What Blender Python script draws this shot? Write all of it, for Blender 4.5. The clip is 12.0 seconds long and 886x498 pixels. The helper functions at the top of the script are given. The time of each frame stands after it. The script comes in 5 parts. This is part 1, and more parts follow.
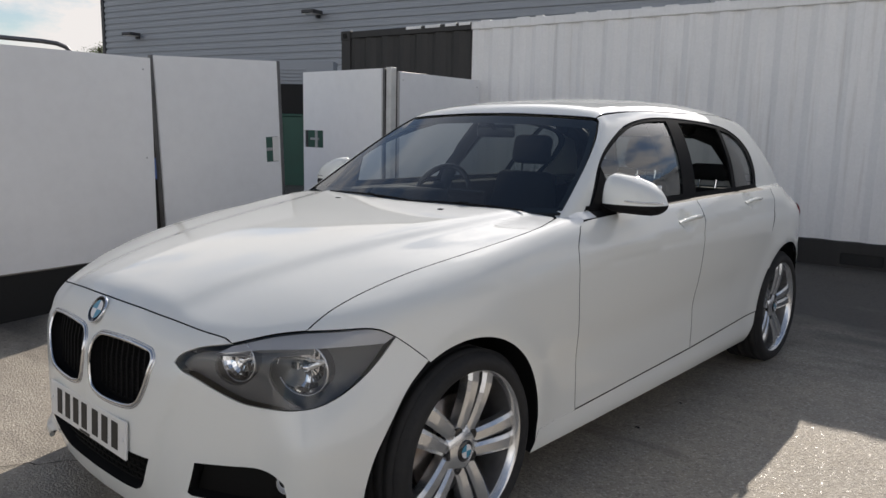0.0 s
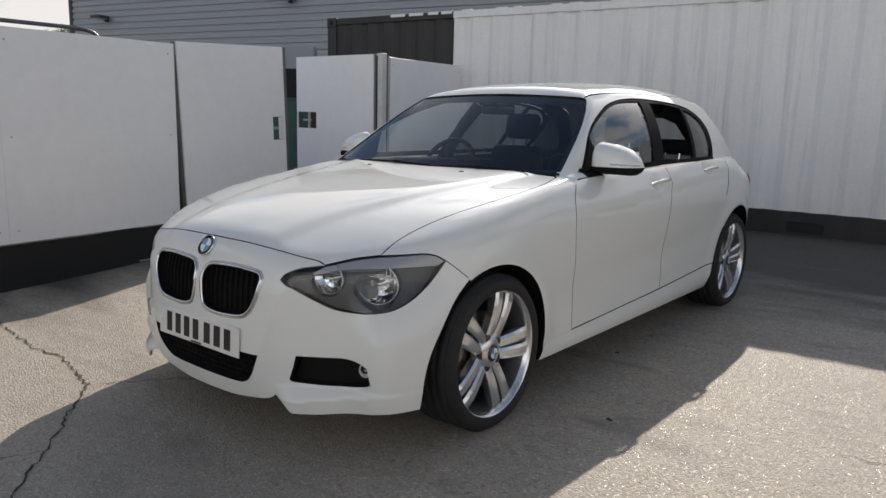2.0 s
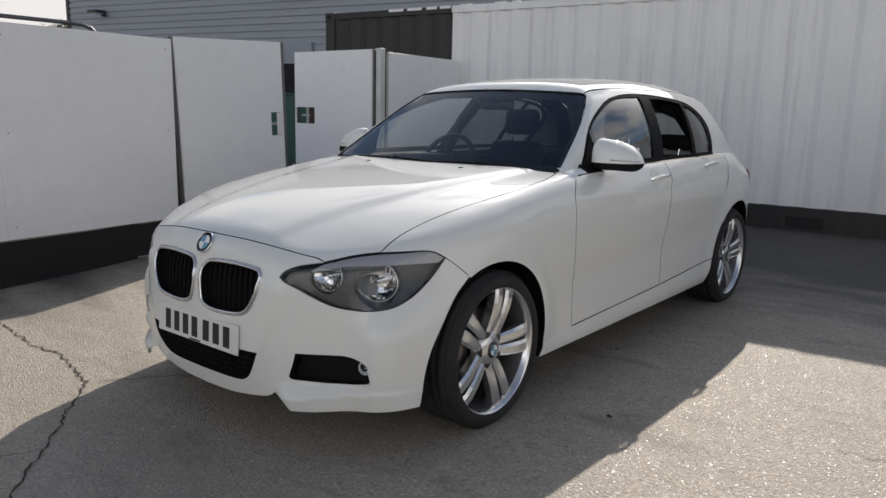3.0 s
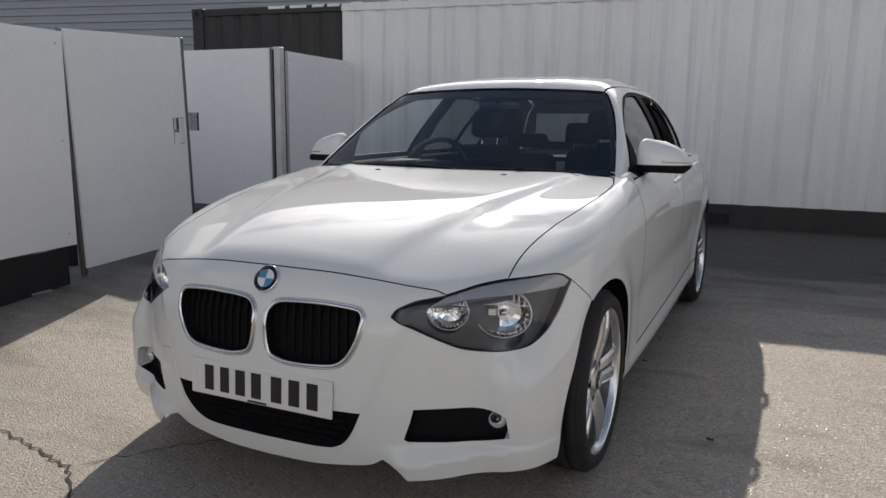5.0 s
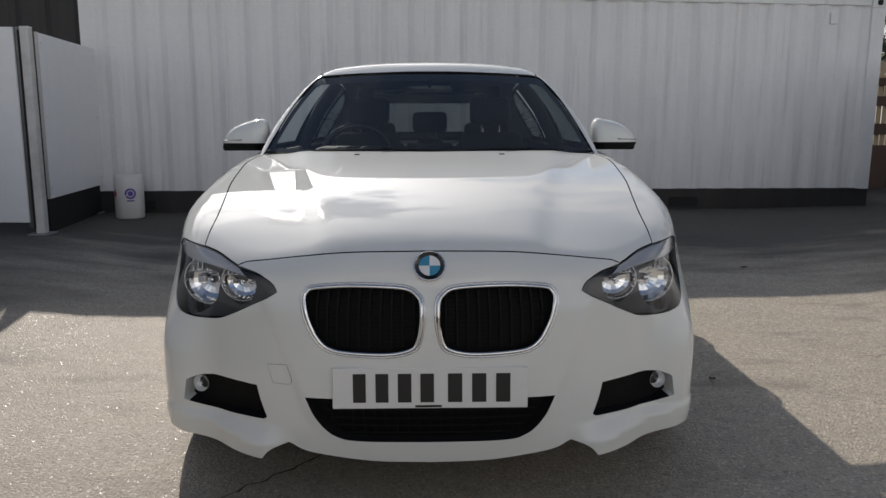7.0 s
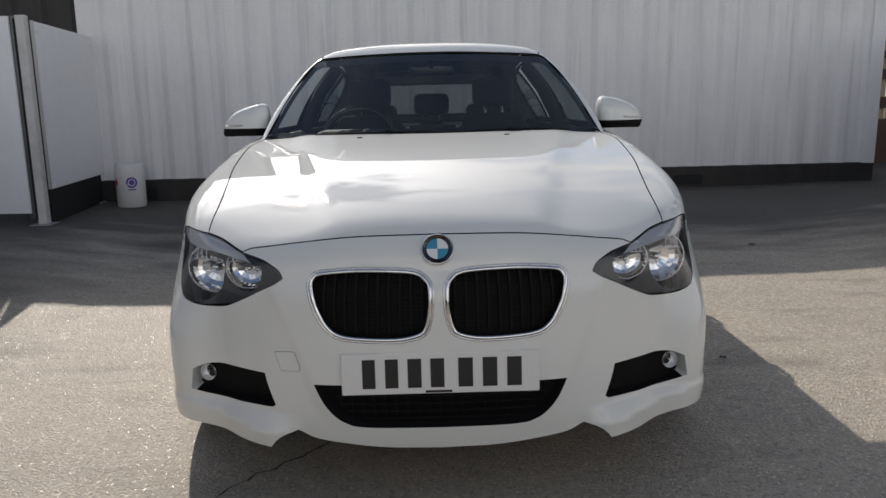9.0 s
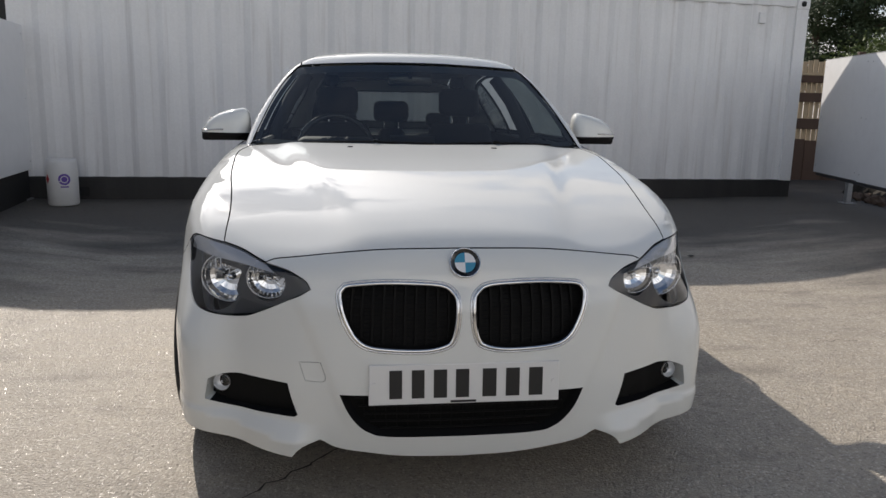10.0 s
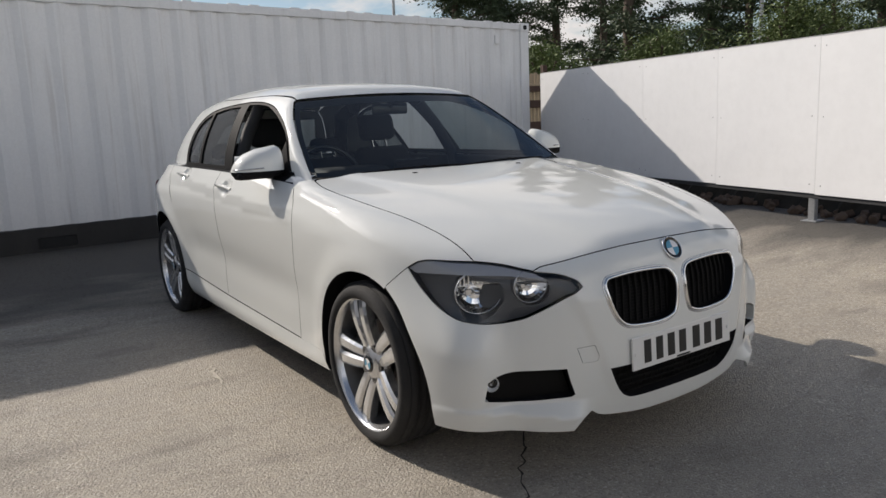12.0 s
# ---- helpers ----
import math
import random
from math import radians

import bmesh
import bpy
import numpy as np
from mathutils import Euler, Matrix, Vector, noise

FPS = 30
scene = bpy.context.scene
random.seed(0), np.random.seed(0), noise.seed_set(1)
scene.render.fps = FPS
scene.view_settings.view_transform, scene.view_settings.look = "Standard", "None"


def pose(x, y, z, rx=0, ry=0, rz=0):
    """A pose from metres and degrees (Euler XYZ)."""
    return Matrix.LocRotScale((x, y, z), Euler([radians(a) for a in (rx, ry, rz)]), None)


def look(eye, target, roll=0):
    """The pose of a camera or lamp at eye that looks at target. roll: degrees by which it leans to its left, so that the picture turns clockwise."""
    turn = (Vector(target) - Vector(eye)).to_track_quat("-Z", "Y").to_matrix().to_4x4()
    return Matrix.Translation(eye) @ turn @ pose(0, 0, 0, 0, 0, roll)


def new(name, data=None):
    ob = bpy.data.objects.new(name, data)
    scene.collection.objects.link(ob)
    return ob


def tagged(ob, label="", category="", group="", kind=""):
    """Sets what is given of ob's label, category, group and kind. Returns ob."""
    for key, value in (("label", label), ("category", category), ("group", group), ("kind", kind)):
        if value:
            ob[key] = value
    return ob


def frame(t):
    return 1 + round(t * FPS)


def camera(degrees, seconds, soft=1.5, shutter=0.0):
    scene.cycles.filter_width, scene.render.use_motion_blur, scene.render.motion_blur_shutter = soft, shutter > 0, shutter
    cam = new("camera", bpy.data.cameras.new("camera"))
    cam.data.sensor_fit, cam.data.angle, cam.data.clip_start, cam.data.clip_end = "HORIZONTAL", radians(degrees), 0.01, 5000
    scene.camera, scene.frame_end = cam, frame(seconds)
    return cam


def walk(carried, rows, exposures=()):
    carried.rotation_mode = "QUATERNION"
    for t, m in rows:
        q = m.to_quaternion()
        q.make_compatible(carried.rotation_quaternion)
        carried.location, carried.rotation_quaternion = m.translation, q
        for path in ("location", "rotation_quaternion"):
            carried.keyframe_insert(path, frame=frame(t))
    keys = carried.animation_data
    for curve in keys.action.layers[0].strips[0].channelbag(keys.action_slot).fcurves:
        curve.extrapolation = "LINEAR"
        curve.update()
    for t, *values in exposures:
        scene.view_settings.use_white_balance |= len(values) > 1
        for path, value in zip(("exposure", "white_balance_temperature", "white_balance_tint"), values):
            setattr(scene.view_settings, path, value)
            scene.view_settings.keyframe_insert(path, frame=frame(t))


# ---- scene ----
cam = camera(61.3, 12.0)
PATH = [
    (0, (2.200, -0.879, 1.281), (0.8780, 0.5857, 0.9538), 1.22),
    (0.5, (2.403, -1.260, 1.229), (1.0935, 0.2138, 0.8896), 1.35),
    (1, (2.455, -1.465, 1.251), (1.1844, 0.0347, 0.8834), 1.88),
    (1.5, (2.438, -1.554, 1.245), (1.1900, -0.0346, 0.8776), 1.84),
    (2, (2.447, -1.552, 1.240), (1.2054, -0.0267, 0.8776), 1.41),
    (2.5, (2.442, -1.548, 1.244), (1.2021, -0.0230, 0.8738), 1.14),
    (3, (2.436, -1.546, 1.245), (1.1995, -0.0200, 0.8693), 1.35),
    (3.2, (2.433, -1.535, 1.241), (1.1876, -0.0168, 0.8617), 1.28),
    (4.8, (1.584, -1.693, 1.164), (0.6464, 0.0463, 0.8549), -0.33),
    (5, (1.401, -1.699, 1.206), (0.5589, 0.0803, 0.8524), 0.76),
    (5.5, (0.941, -1.797, 1.157), (0.3737, 0.0837, 0.7795), 0.08),
    (6, (0.518, -1.812, 1.108), (0.2212, 0.1296, 0.7321), -1.64),
    (6.5, (0.187, -1.862, 1.095), (0.1434, 0.1064, 0.7415), -0.93),
    (7, (0.002, -1.912, 1.102), (0.0363, 0.0587, 0.7630), 0.25),
    (9, (-0.011, -1.878, 1.095), (0.0158, 0.0851, 0.7116), -0.91),
    (9.5, (-0.053, -1.847, 1.109), (-0.0113, 0.1108, 0.7036), -0.27),
    (10, (-0.313, -1.906, 1.132), (-0.0592, 0.0425, 0.7579), 1.39),
    (10.5, (-0.776, -1.877, 1.121), (-0.2355, 0.0150, 0.7650), -0.97),
    (11, (-1.300, -1.864, 1.171), (-0.5455, -0.0354, 0.8738), -1.81),
    (11.5, (-1.760, -1.773, 1.157), (-0.7947, -0.0570, 0.8055), -1.56),
    (12, (-2.087, -1.635, 1.191), (-0.9844, -0.0018, 0.8497), -2.30),
]
walk(cam, [(t, look(eye, target, roll)) for t, eye, target, roll in PATH], [(0, .12, 6800, 13), (3.2, .12, 6800, 13), (5.2, -.03, 6800, 13), (6.8, -.18, 6800, 13), (9, -.03, 6800, 13), (10.5, .09, 6800, 13), (11.2, .10, 6800, 13), (12, -.04, 6800, 13)])
# ---- curves and the body's forms ----
def pchip(xs, ys):
    """A smooth curve through a few control values that never overshoots."""
    xs, ys = np.asarray(xs, float), np.asarray(ys, float)
    h, d = np.diff(xs), np.diff(ys) / np.diff(xs)
    m = np.zeros(len(xs))
    m[0], m[-1] = d[0], d[-1]
    for i in range(1, len(xs) - 1):
        if d[i - 1] * d[i] > 0:
            a, b = 2 * h[i] + h[i - 1], h[i] + 2 * h[i - 1]
            m[i] = (a + b) / (a / d[i - 1] + b / d[i])

    def f(v):
        v = np.clip(np.asarray(v, float), xs[0], xs[-1])
        i = np.clip(np.searchsorted(xs, v) - 1, 0, len(xs) - 2)
        s = (v - xs[i]) / h[i]
        return (ys[i] * (1 + 2 * s) * (1 - s) ** 2 + h[i] * m[i] * s * (1 - s) ** 2
                + ys[i + 1] * s * s * (3 - 2 * s) + h[i] * m[i + 1] * s * s * (s - 1))
    return f


def smax(a, b, k):
    h = np.maximum(k - np.abs(a - b), 0) / k
    return np.maximum(a, b) + h * h * k / 4


def step01(v, a, b):
    s = np.clip((v - a) / (b - a), 0, 1)
    return s * s * (3 - 2 * s)


FRONT_Y, REAR_Y, HUB_Z = 0.727, 3.41, 0.318
nose = pchip([.12, .20, .28, .38, .50, .60, .68, .73, .78, .86], [.05, .018, .0, -.006, .0, .008, .022, .04, .075, .17])
_plan = pchip(np.sqrt([0, .004, .015, .045, .10, .19, .30, .45, .65, .9, 1.3, 2.0, 2.6, 3.4, 3.7, 3.9, 4.05, 4.15, 4.22, 4.27, 4.285]),
              [0, .15, .28, .42, .53, .645, .733, .801, .847, .867, .874, .877, .878, .874, .846, .79, .71, .61, .49, .26, 0])
_nose_back = pchip([0, .15, .28, .42, .53, .645, .733, .801, .847, .867, .9], [0, .004, .015, .045, .10, .19, .30, .45, .65, .9, 1.6])
_section = pchip([.12, .19, .24, .30, .45, .60, .72, .78, .84, .90, .96, 1.02], [-.07, -.025, -.016, -.022, -.016, -.004, 0, -.002, -.018, -.045, -.08, -.13])
_hood = pchip([0, .06, .14, .3, .6, .9, 1.2, 1.45, 1.8], [.735, .762, .795, .840, .894, .932, .962, .988, 1.015])
_drop = pchip([0, .14, .4, .7, 1.0, 1.3, 2.0], [.19, .16, .080, .042, .026, .012, .010])
_belt = pchip([1.0, 1.3, 1.6, 2.2, 3.0, 3.6, 4.1], [.73, .745, .765, .775, .757, .695, .61])
_tumble = pchip([-.3, 0, .1, .2, .3, .38, .45, .6], [-.03, 0, .03, .075, .135, .195, .27, .6])
_roof = pchip([1.3, 1.6, 1.9, 2.2, 2.6, 3.0, 3.5, 4.0, 4.3], [1.20, 1.31, 1.376, 1.416, 1.437, 1.431, 1.388, 1.315, 1.25])


def plan(d):
    return _plan(np.sqrt(np.maximum(d, 0)))


def body(x, y, z):
    """The lower body: below 0 inside."""
    x = np.abs(x)
    d = y - nose(z) + (.046 - .034 * step01(x, .50, .76)) * step01(x, .37, .48) * np.clip((.279 - z) / (.053 - .14 * np.clip(x - .47, 0, .26)), 0, 1) * step01(y, .6, .3) + .5 * np.maximum(z - .6, 0) * step01(y, 3.0, 4.0)
    d = d + .22 * step01(x, .60, .87) * step01(z, .70, .44) * step01(y, .9, .6) + .006 * (1 - np.tanh((x - .35 - .4 * (z - .37)) / .015)) * step01(z, .68, .60) * step01(z, .24, .34) * step01(y, .4, .2)
    w = plan(d)
    slope = (plan(d + 1e-4) - plan(d - 1e-4)) / 2e-4
    rise = .05 * step01(y, 1.0, 3.4)
    edge = w + _section(z - rise) * step01(y, .1, .9)
    edge = edge - .09 * step01(y, 3.3, 4.1) * step01(z, .72, 1.0) - .02 * step01(y, 2.4, 3.3) * step01(z, .80, .95)
    r = np.minimum(np.hypot(y - FRONT_Y, z - HUB_Z), np.hypot(y - REAR_Y, z - HUB_Z))
    line = .845 + .085 * step01(y, 1.2, 3.3)
    edge = edge + .015 * np.maximum(1 - np.where(z > line, z - line, 1.8 * (line - z)) / .10, 0) * step01(y, 1.0, 1.6) * step01(y, 3.7, 3.2)
    edge = edge - .010 * np.exp(-((z - .50 - .05 * step01(y, 1.2, 3.2)) / .09) ** 2) * step01(y, 1.1, 1.5) * step01(y, 3.0, 2.7)
    edge = edge + .012 * np.exp(-((r - .37) / .07) ** 2) * step01(z, .2, .35) * step01(y, .3, .6)
    for hy, hz in ((2.16, .900), (2.925, .943)):
        edge = edge - .020 * np.exp(-(((y - hy) / .062) ** 2 + ((z - hz) / .034) ** 2) ** 3)
    side = (x - edge) / np.sqrt(1 + slope ** 2)
    run = (_nose_back(x + 1e-3) - _nose_back(x - 1e-3)) / 2e-3
    front = (_nose_back(x) - d) / np.sqrt(1 + run ** 2)
    blend = step01(d, .06, .22)
    side = front * (1 - blend) + side * blend
    crest = .30 + .22 * (y - .1)
    top = _hood(y) - _drop(y) * (x / .75) ** 2.4 + .007 * np.tanh((crest - x) / .035)
    return smax(side, z - top, .05)


def cabin(x, y, z):
    """The glasshouse above the belt."""
    x = np.abs(x)
    side = x - (_belt(y) - _tumble(z - .93))
    roof = z - (_roof(y) - .04 * (x / .55) ** 2.5)
    screen = (1.29 + 1.62 * (z - .975) + .2 * x * x - y) / 1.9
    rear = (y - (4.10 - .95 * (z - .95) - .25 * x * x)) / 1.45
    return smax(smax(smax(side, roof, .05), screen, .02), rear, .05)


def along(f, origin, way, reach):
    """Where rays leave the form f: origins inside it, bisection."""
    lo, hi = np.zeros(len(origin)), np.full(len(origin), float(reach))
    for _ in range(34):
        mid = (lo + hi) / 2
        p = origin + way * mid[:, None]
        inside = f(p[:, 0], p[:, 1], p[:, 2]) < 0
        lo, hi = np.where(inside, mid, lo), np.where(inside, hi, mid)
    return origin + way * lo[:, None]


def lift(f, kind, uv):
    """From a flat domain to the form: 'nose' (turn round an upright axis, z), 'flank' (y, turn round a lengthwise axis),
    'top' (x, y), 'front' (x, z), 'side' (y, z)."""
    u, v = np.asarray(uv, float).T
    o, w = np.zeros((len(u), 3)), np.zeros((len(u), 3))
    if kind == "nose":
        o[:, 1], o[:, 2] = .95, v
        w[:, 0], w[:, 1] = np.sin(u), -np.cos(u)
    elif kind == "flank":
        o[:, 1], o[:, 2] = u, .45
        w[:, 0], w[:, 2] = np.cos(v), np.sin(v)
    elif kind == "top":
        o[:, 0], o[:, 1], o[:, 2], w[:, 2] = u, v, .5 if f is body else .96, 1
    elif kind == "front":
        o[:, 0], o[:, 1], o[:, 2], w[:, 1] = u, 2.6, v, -1
    elif kind == "back":
        o[:, 0], o[:, 1], o[:, 2], w[:, 1] = u, 2.6, v, 1
    elif kind == "side":
        o[:, 1], o[:, 2], w[:, 0] = u, v, 1
    return along(f, o, w, 3.0)


def drop_to(kind, pts):
    """Flat domain of points near the form."""
    x, y, z = np.asarray(pts, float).T
    return {"nose": lambda: np.stack([np.arctan2(x, .95 - y), z], 1), "flank": lambda: np.stack([y, np.arctan2(z - .45, x)], 1),
            "top": lambda: np.stack([x, y], 1), "front": lambda: np.stack([x, z], 1), "back": lambda: np.stack([x, z], 1), "side": lambda: np.stack([y, z], 1)}[kind]()


def snap(f, pts):
    """Moves points near the form onto it, along its slope."""
    p = np.asarray(pts, float).copy()
    e = 1e-3
    for _ in range(8):
        x, y, z = p.T
        g = np.stack([f(x + e, y, z) - f(x - e, y, z), f(x, y + e, z) - f(x, y - e, z), f(x, y, z + e) - f(x, y, z - e)], 1) / (2 * e)
        s = f(x, y, z) / np.maximum((g * g).sum(1), .05)
        p -= g * np.clip(s, -.02, .02)[:, None]
    return [tuple(q) for q in p]


def normals(f, p, e=2e-3):
    x, y, z = p.T
    g = np.stack([f(x + e, y, z) - f(x - e, y, z), f(x, y + e, z) - f(x, y - e, z), f(x, y, z + e) - f(x, y, z - e)], 1)
    return g / np.maximum(np.linalg.norm(g, axis=1), 1e-9)[:, None]
# ---- tools for building ----
def mesh_of(name, verts, faces, mat=None, smooth=False):
    me = bpy.data.meshes.new(name)
    me.from_pydata([tuple(map(float, v)) for v in verts], [], [tuple(int(i) for i in f) for f in faces])
    if smooth:
        me.polygons.foreach_set("use_smooth", [True] * len(me.polygons))
    if mat:
        me.materials.append(mat)
    return me


def put(name, me, parent=None, label="", m=None):
    ob = new(name, me)
    if parent is not None:
        ob.parent = parent
    if m is not None:
        ob.matrix_basis = m
    if label:
        ob["label"] = label
    return ob


def part(name, bm, mat, parent, label="", smooth=False, m=None):
    me = bpy.data.meshes.new(name)
    bm.to_mesh(me)
    bm.free()
    me.materials.append(mat)
    if smooth:
        me.polygons.foreach_set("use_smooth", [True] * len(me.polygons))
    return put(name, me, parent, label, m)


def thing(name, label, category, group="", m=None, kind=""):
    ob = new(name)
    ob.empty_display_size = .1
    if m is not None:
        ob.matrix_basis = m
    return tagged(ob, label, category, group, kind)


def block(x0, x1, y0, y1, z0, z1, bevel=0.0, seg=1):
    bm = bmesh.new()
    bmesh.ops.create_cube(bm, size=1, matrix=Matrix.Translation(((x0 + x1) / 2, (y0 + y1) / 2, (z0 + z1) / 2)) @ Matrix.Diagonal((x1 - x0, y1 - y0, z1 - z0, 1)))
    if bevel:
        bmesh.ops.bevel(bm, geom=bm.edges[:], offset=bevel, segments=seg, affect="EDGES", profile=.5)
    return bm


def rod(a, b, r0, r1=None, seg=10):
    a, b = Vector(a), Vector(b)
    bm = bmesh.new()
    m = Matrix.Translation((a + b) / 2) @ (b - a).to_track_quat("Z", "Y").to_matrix().to_4x4()
    bmesh.ops.create_cone(bm, cap_ends=True, segments=seg, radius1=r0, radius2=r0 if r1 is None else r1, depth=(b - a).length, matrix=m)
    return bm


def lathe(profile, seg=40, axis="x"):
    """Turns (radius, along) pairs round an axis."""
    v, f, n = [], [], len(profile)
    for k in range(seg):
        a = 2 * math.pi * k / seg
        for r, t in profile:
            c, s = r * math.cos(a), r * math.sin(a)
            v.append((t, c, s) if axis == "x" else (c, s, t))
    for k in range(seg):
        for i in range(n - 1):
            f.append((k * n + i, k * n + i + 1, (k + 1) % seg * n + i + 1, (k + 1) % seg * n + i))
    return v, f


def tube(path, r, seg=8, closed=False, squash=1.0):
    """A round bar along a path."""
    path = [Vector(p) for p in path]
    n, v, f = len(path), [], []
    for i, p in enumerate(path):
        a, b = (path[i - 1], path[(i + 1) % n]) if closed else (path[max(i - 1, 0)], path[min(i + 1, n - 1)])
        t = (b - a).normalized()
        u = t.cross(Vector((0, 1, 0)) if abs(t.y) < .9 else Vector((0, 0, 1))).normalized()
        w = t.cross(u)
        for k in range(seg):
            c = 2 * math.pi * k / seg
            v.append(p + u * math.cos(c) * r + w * math.sin(c) * r * squash)
    for i in range(n if closed else n - 1):
        for k in range(seg):
            j = (i + 1) % n
            f.append((i * seg + k, i * seg + (k + 1) % seg, j * seg + (k + 1) % seg, j * seg + k))
    if not closed:
        f += [tuple(range(seg)), tuple(reversed(range((n - 1) * seg, n * seg)))]
    return v, f


# ---- sky, sun ----
SUN = Vector((-.565, 1.505, 1.0)).normalized()
world = bpy.data.worlds.new("sky")
scene.world, world.use_nodes = world, True
nt = world.node_tree
sky = nt.nodes.new("ShaderNodeTexSky")
sky.sky_type, sky.sun_disc, sky.sun_elevation, sky.sun_rotation = "NISHITA", False, math.asin(SUN.z), math.atan2(SUN.x, SUN.y)
sky.dust_density = .2
cloud_at, cloud_noise, cloud_ramp, cloud_mix = (nt.nodes.new("ShaderNode" + k) for k in ("TexCoord", "TexNoise", "ValToRGB", "MixRGB"))
cloud_map = nt.nodes.new("ShaderNodeMapping")
cloud_map.inputs["Scale"].default_value = (1.0, 1.0, 2.6)
cloud_noise.inputs["Scale"].default_value, cloud_noise.inputs["Detail"].default_value, cloud_noise.inputs["Roughness"].default_value = 3.4, 9, .6
cloud_ramp.color_ramp.elements[0].position, cloud_ramp.color_ramp.elements[1].position = .45, .555
nt.links.new(cloud_at.outputs["Generated"], cloud_map.inputs[0])
nt.links.new(cloud_map.outputs[0], cloud_noise.inputs["Vector"])
cloud_xyz, cloud_low, cloud_mul = (nt.nodes.new("ShaderNode" + k) for k in ("SeparateXYZ", "MapRange", "Math"))
cloud_low.inputs[1].default_value, cloud_low.inputs[2].default_value, cloud_low.inputs[3].default_value, cloud_low.inputs[4].default_value = .3, .72, 1.0, .10
cloud_mul.operation = "MULTIPLY"
nt.links.new(cloud_at.outputs["Generated"], cloud_xyz.inputs[0])
nt.links.new(cloud_xyz.outputs[2], cloud_low.inputs[0])
nt.links.new(cloud_ramp.outputs[0], cloud_mul.inputs[0])
nt.links.new(cloud_low.outputs[0], cloud_mul.inputs[1])
nt.links.new(cloud_mul.outputs[0], cloud_mix.inputs[0])
# thin cloud is brightest close to the sun
sun_dot, sun_near, sun_pow, sun_lit, cloud_white = nt.nodes.new("ShaderNodeVectorMath"), nt.nodes.new("ShaderNodeMapRange"), nt.nodes.new("ShaderNodeMath"), nt.nodes.new("ShaderNodeMath"), nt.nodes.new("ShaderNodeCombineColor")
sun_dot.operation, sun_pow.operation, sun_lit.operation = "DOT_PRODUCT", "POWER", "MULTIPLY_ADD"
sun_dot.inputs[1].default_value = SUN
sun_near.inputs[1].default_value, sun_near.inputs[2].default_value = math.cos(radians(38)), 1.0
sun_pow.inputs[1].default_value = 4.0
sun_lit.inputs[1].default_value = 60.0
nt.links.new(cloud_at.outputs["Generated"], sun_dot.inputs[0])
nt.links.new(sun_dot.outputs["Value"], sun_near.inputs[0])
nt.links.new(sun_near.outputs[0], sun_pow.inputs[0])
cloud_more = nt.nodes.new("ShaderNodeMath")
cloud_more.operation, cloud_more.inputs[1].default_value = "MULTIPLY_ADD", .10
nt.links.new(sun_near.outputs[0], cloud_more.inputs[0])
nt.links.new(cloud_noise.outputs["Fac"], cloud_more.inputs[2])
nt.links.new(cloud_more.outputs[0], cloud_ramp.inputs[0])
nt.links.new(sun_pow.outputs[0], sun_lit.inputs[0])
# cloud lit from the front, opposite the sun, is whiter than cloud seen from its shaded side
front_lit = nt.nodes.new("ShaderNodeMapRange")
front_lit.inputs[1].default_value, front_lit.inputs[2].default_value, front_lit.inputs[3].default_value, front_lit.inputs[4].default_value = .3, -1.0, 8.5, 21.0
nt.links.new(sun_dot.outputs["Value"], front_lit.inputs[0])
nt.links.new(front_lit.outputs[0], sun_lit.inputs[2])
for k in range(3):
    nt.links.new(sun_lit.outputs[0], cloud_white.inputs[k])
nt.links.new(cloud_white.outputs[0], cloud_mix.inputs[2])
nt.links.new(sky.outputs[0], cloud_mix.inputs[1])
nt.links.new(cloud_mix.outputs[0], nt.nodes["Background"].inputs[0])
nt.nodes["Background"].inputs[1].default_value = .092
sun = new("sun", bpy.data.lights.new("sun", "SUN"))
sun.data.energy, sun.data.angle, sun.data.color = 4.15, radians(.53), (1.0, .95, .87)
sun.matrix_world = look(tuple(SUN * 20), (0, 0, 0))


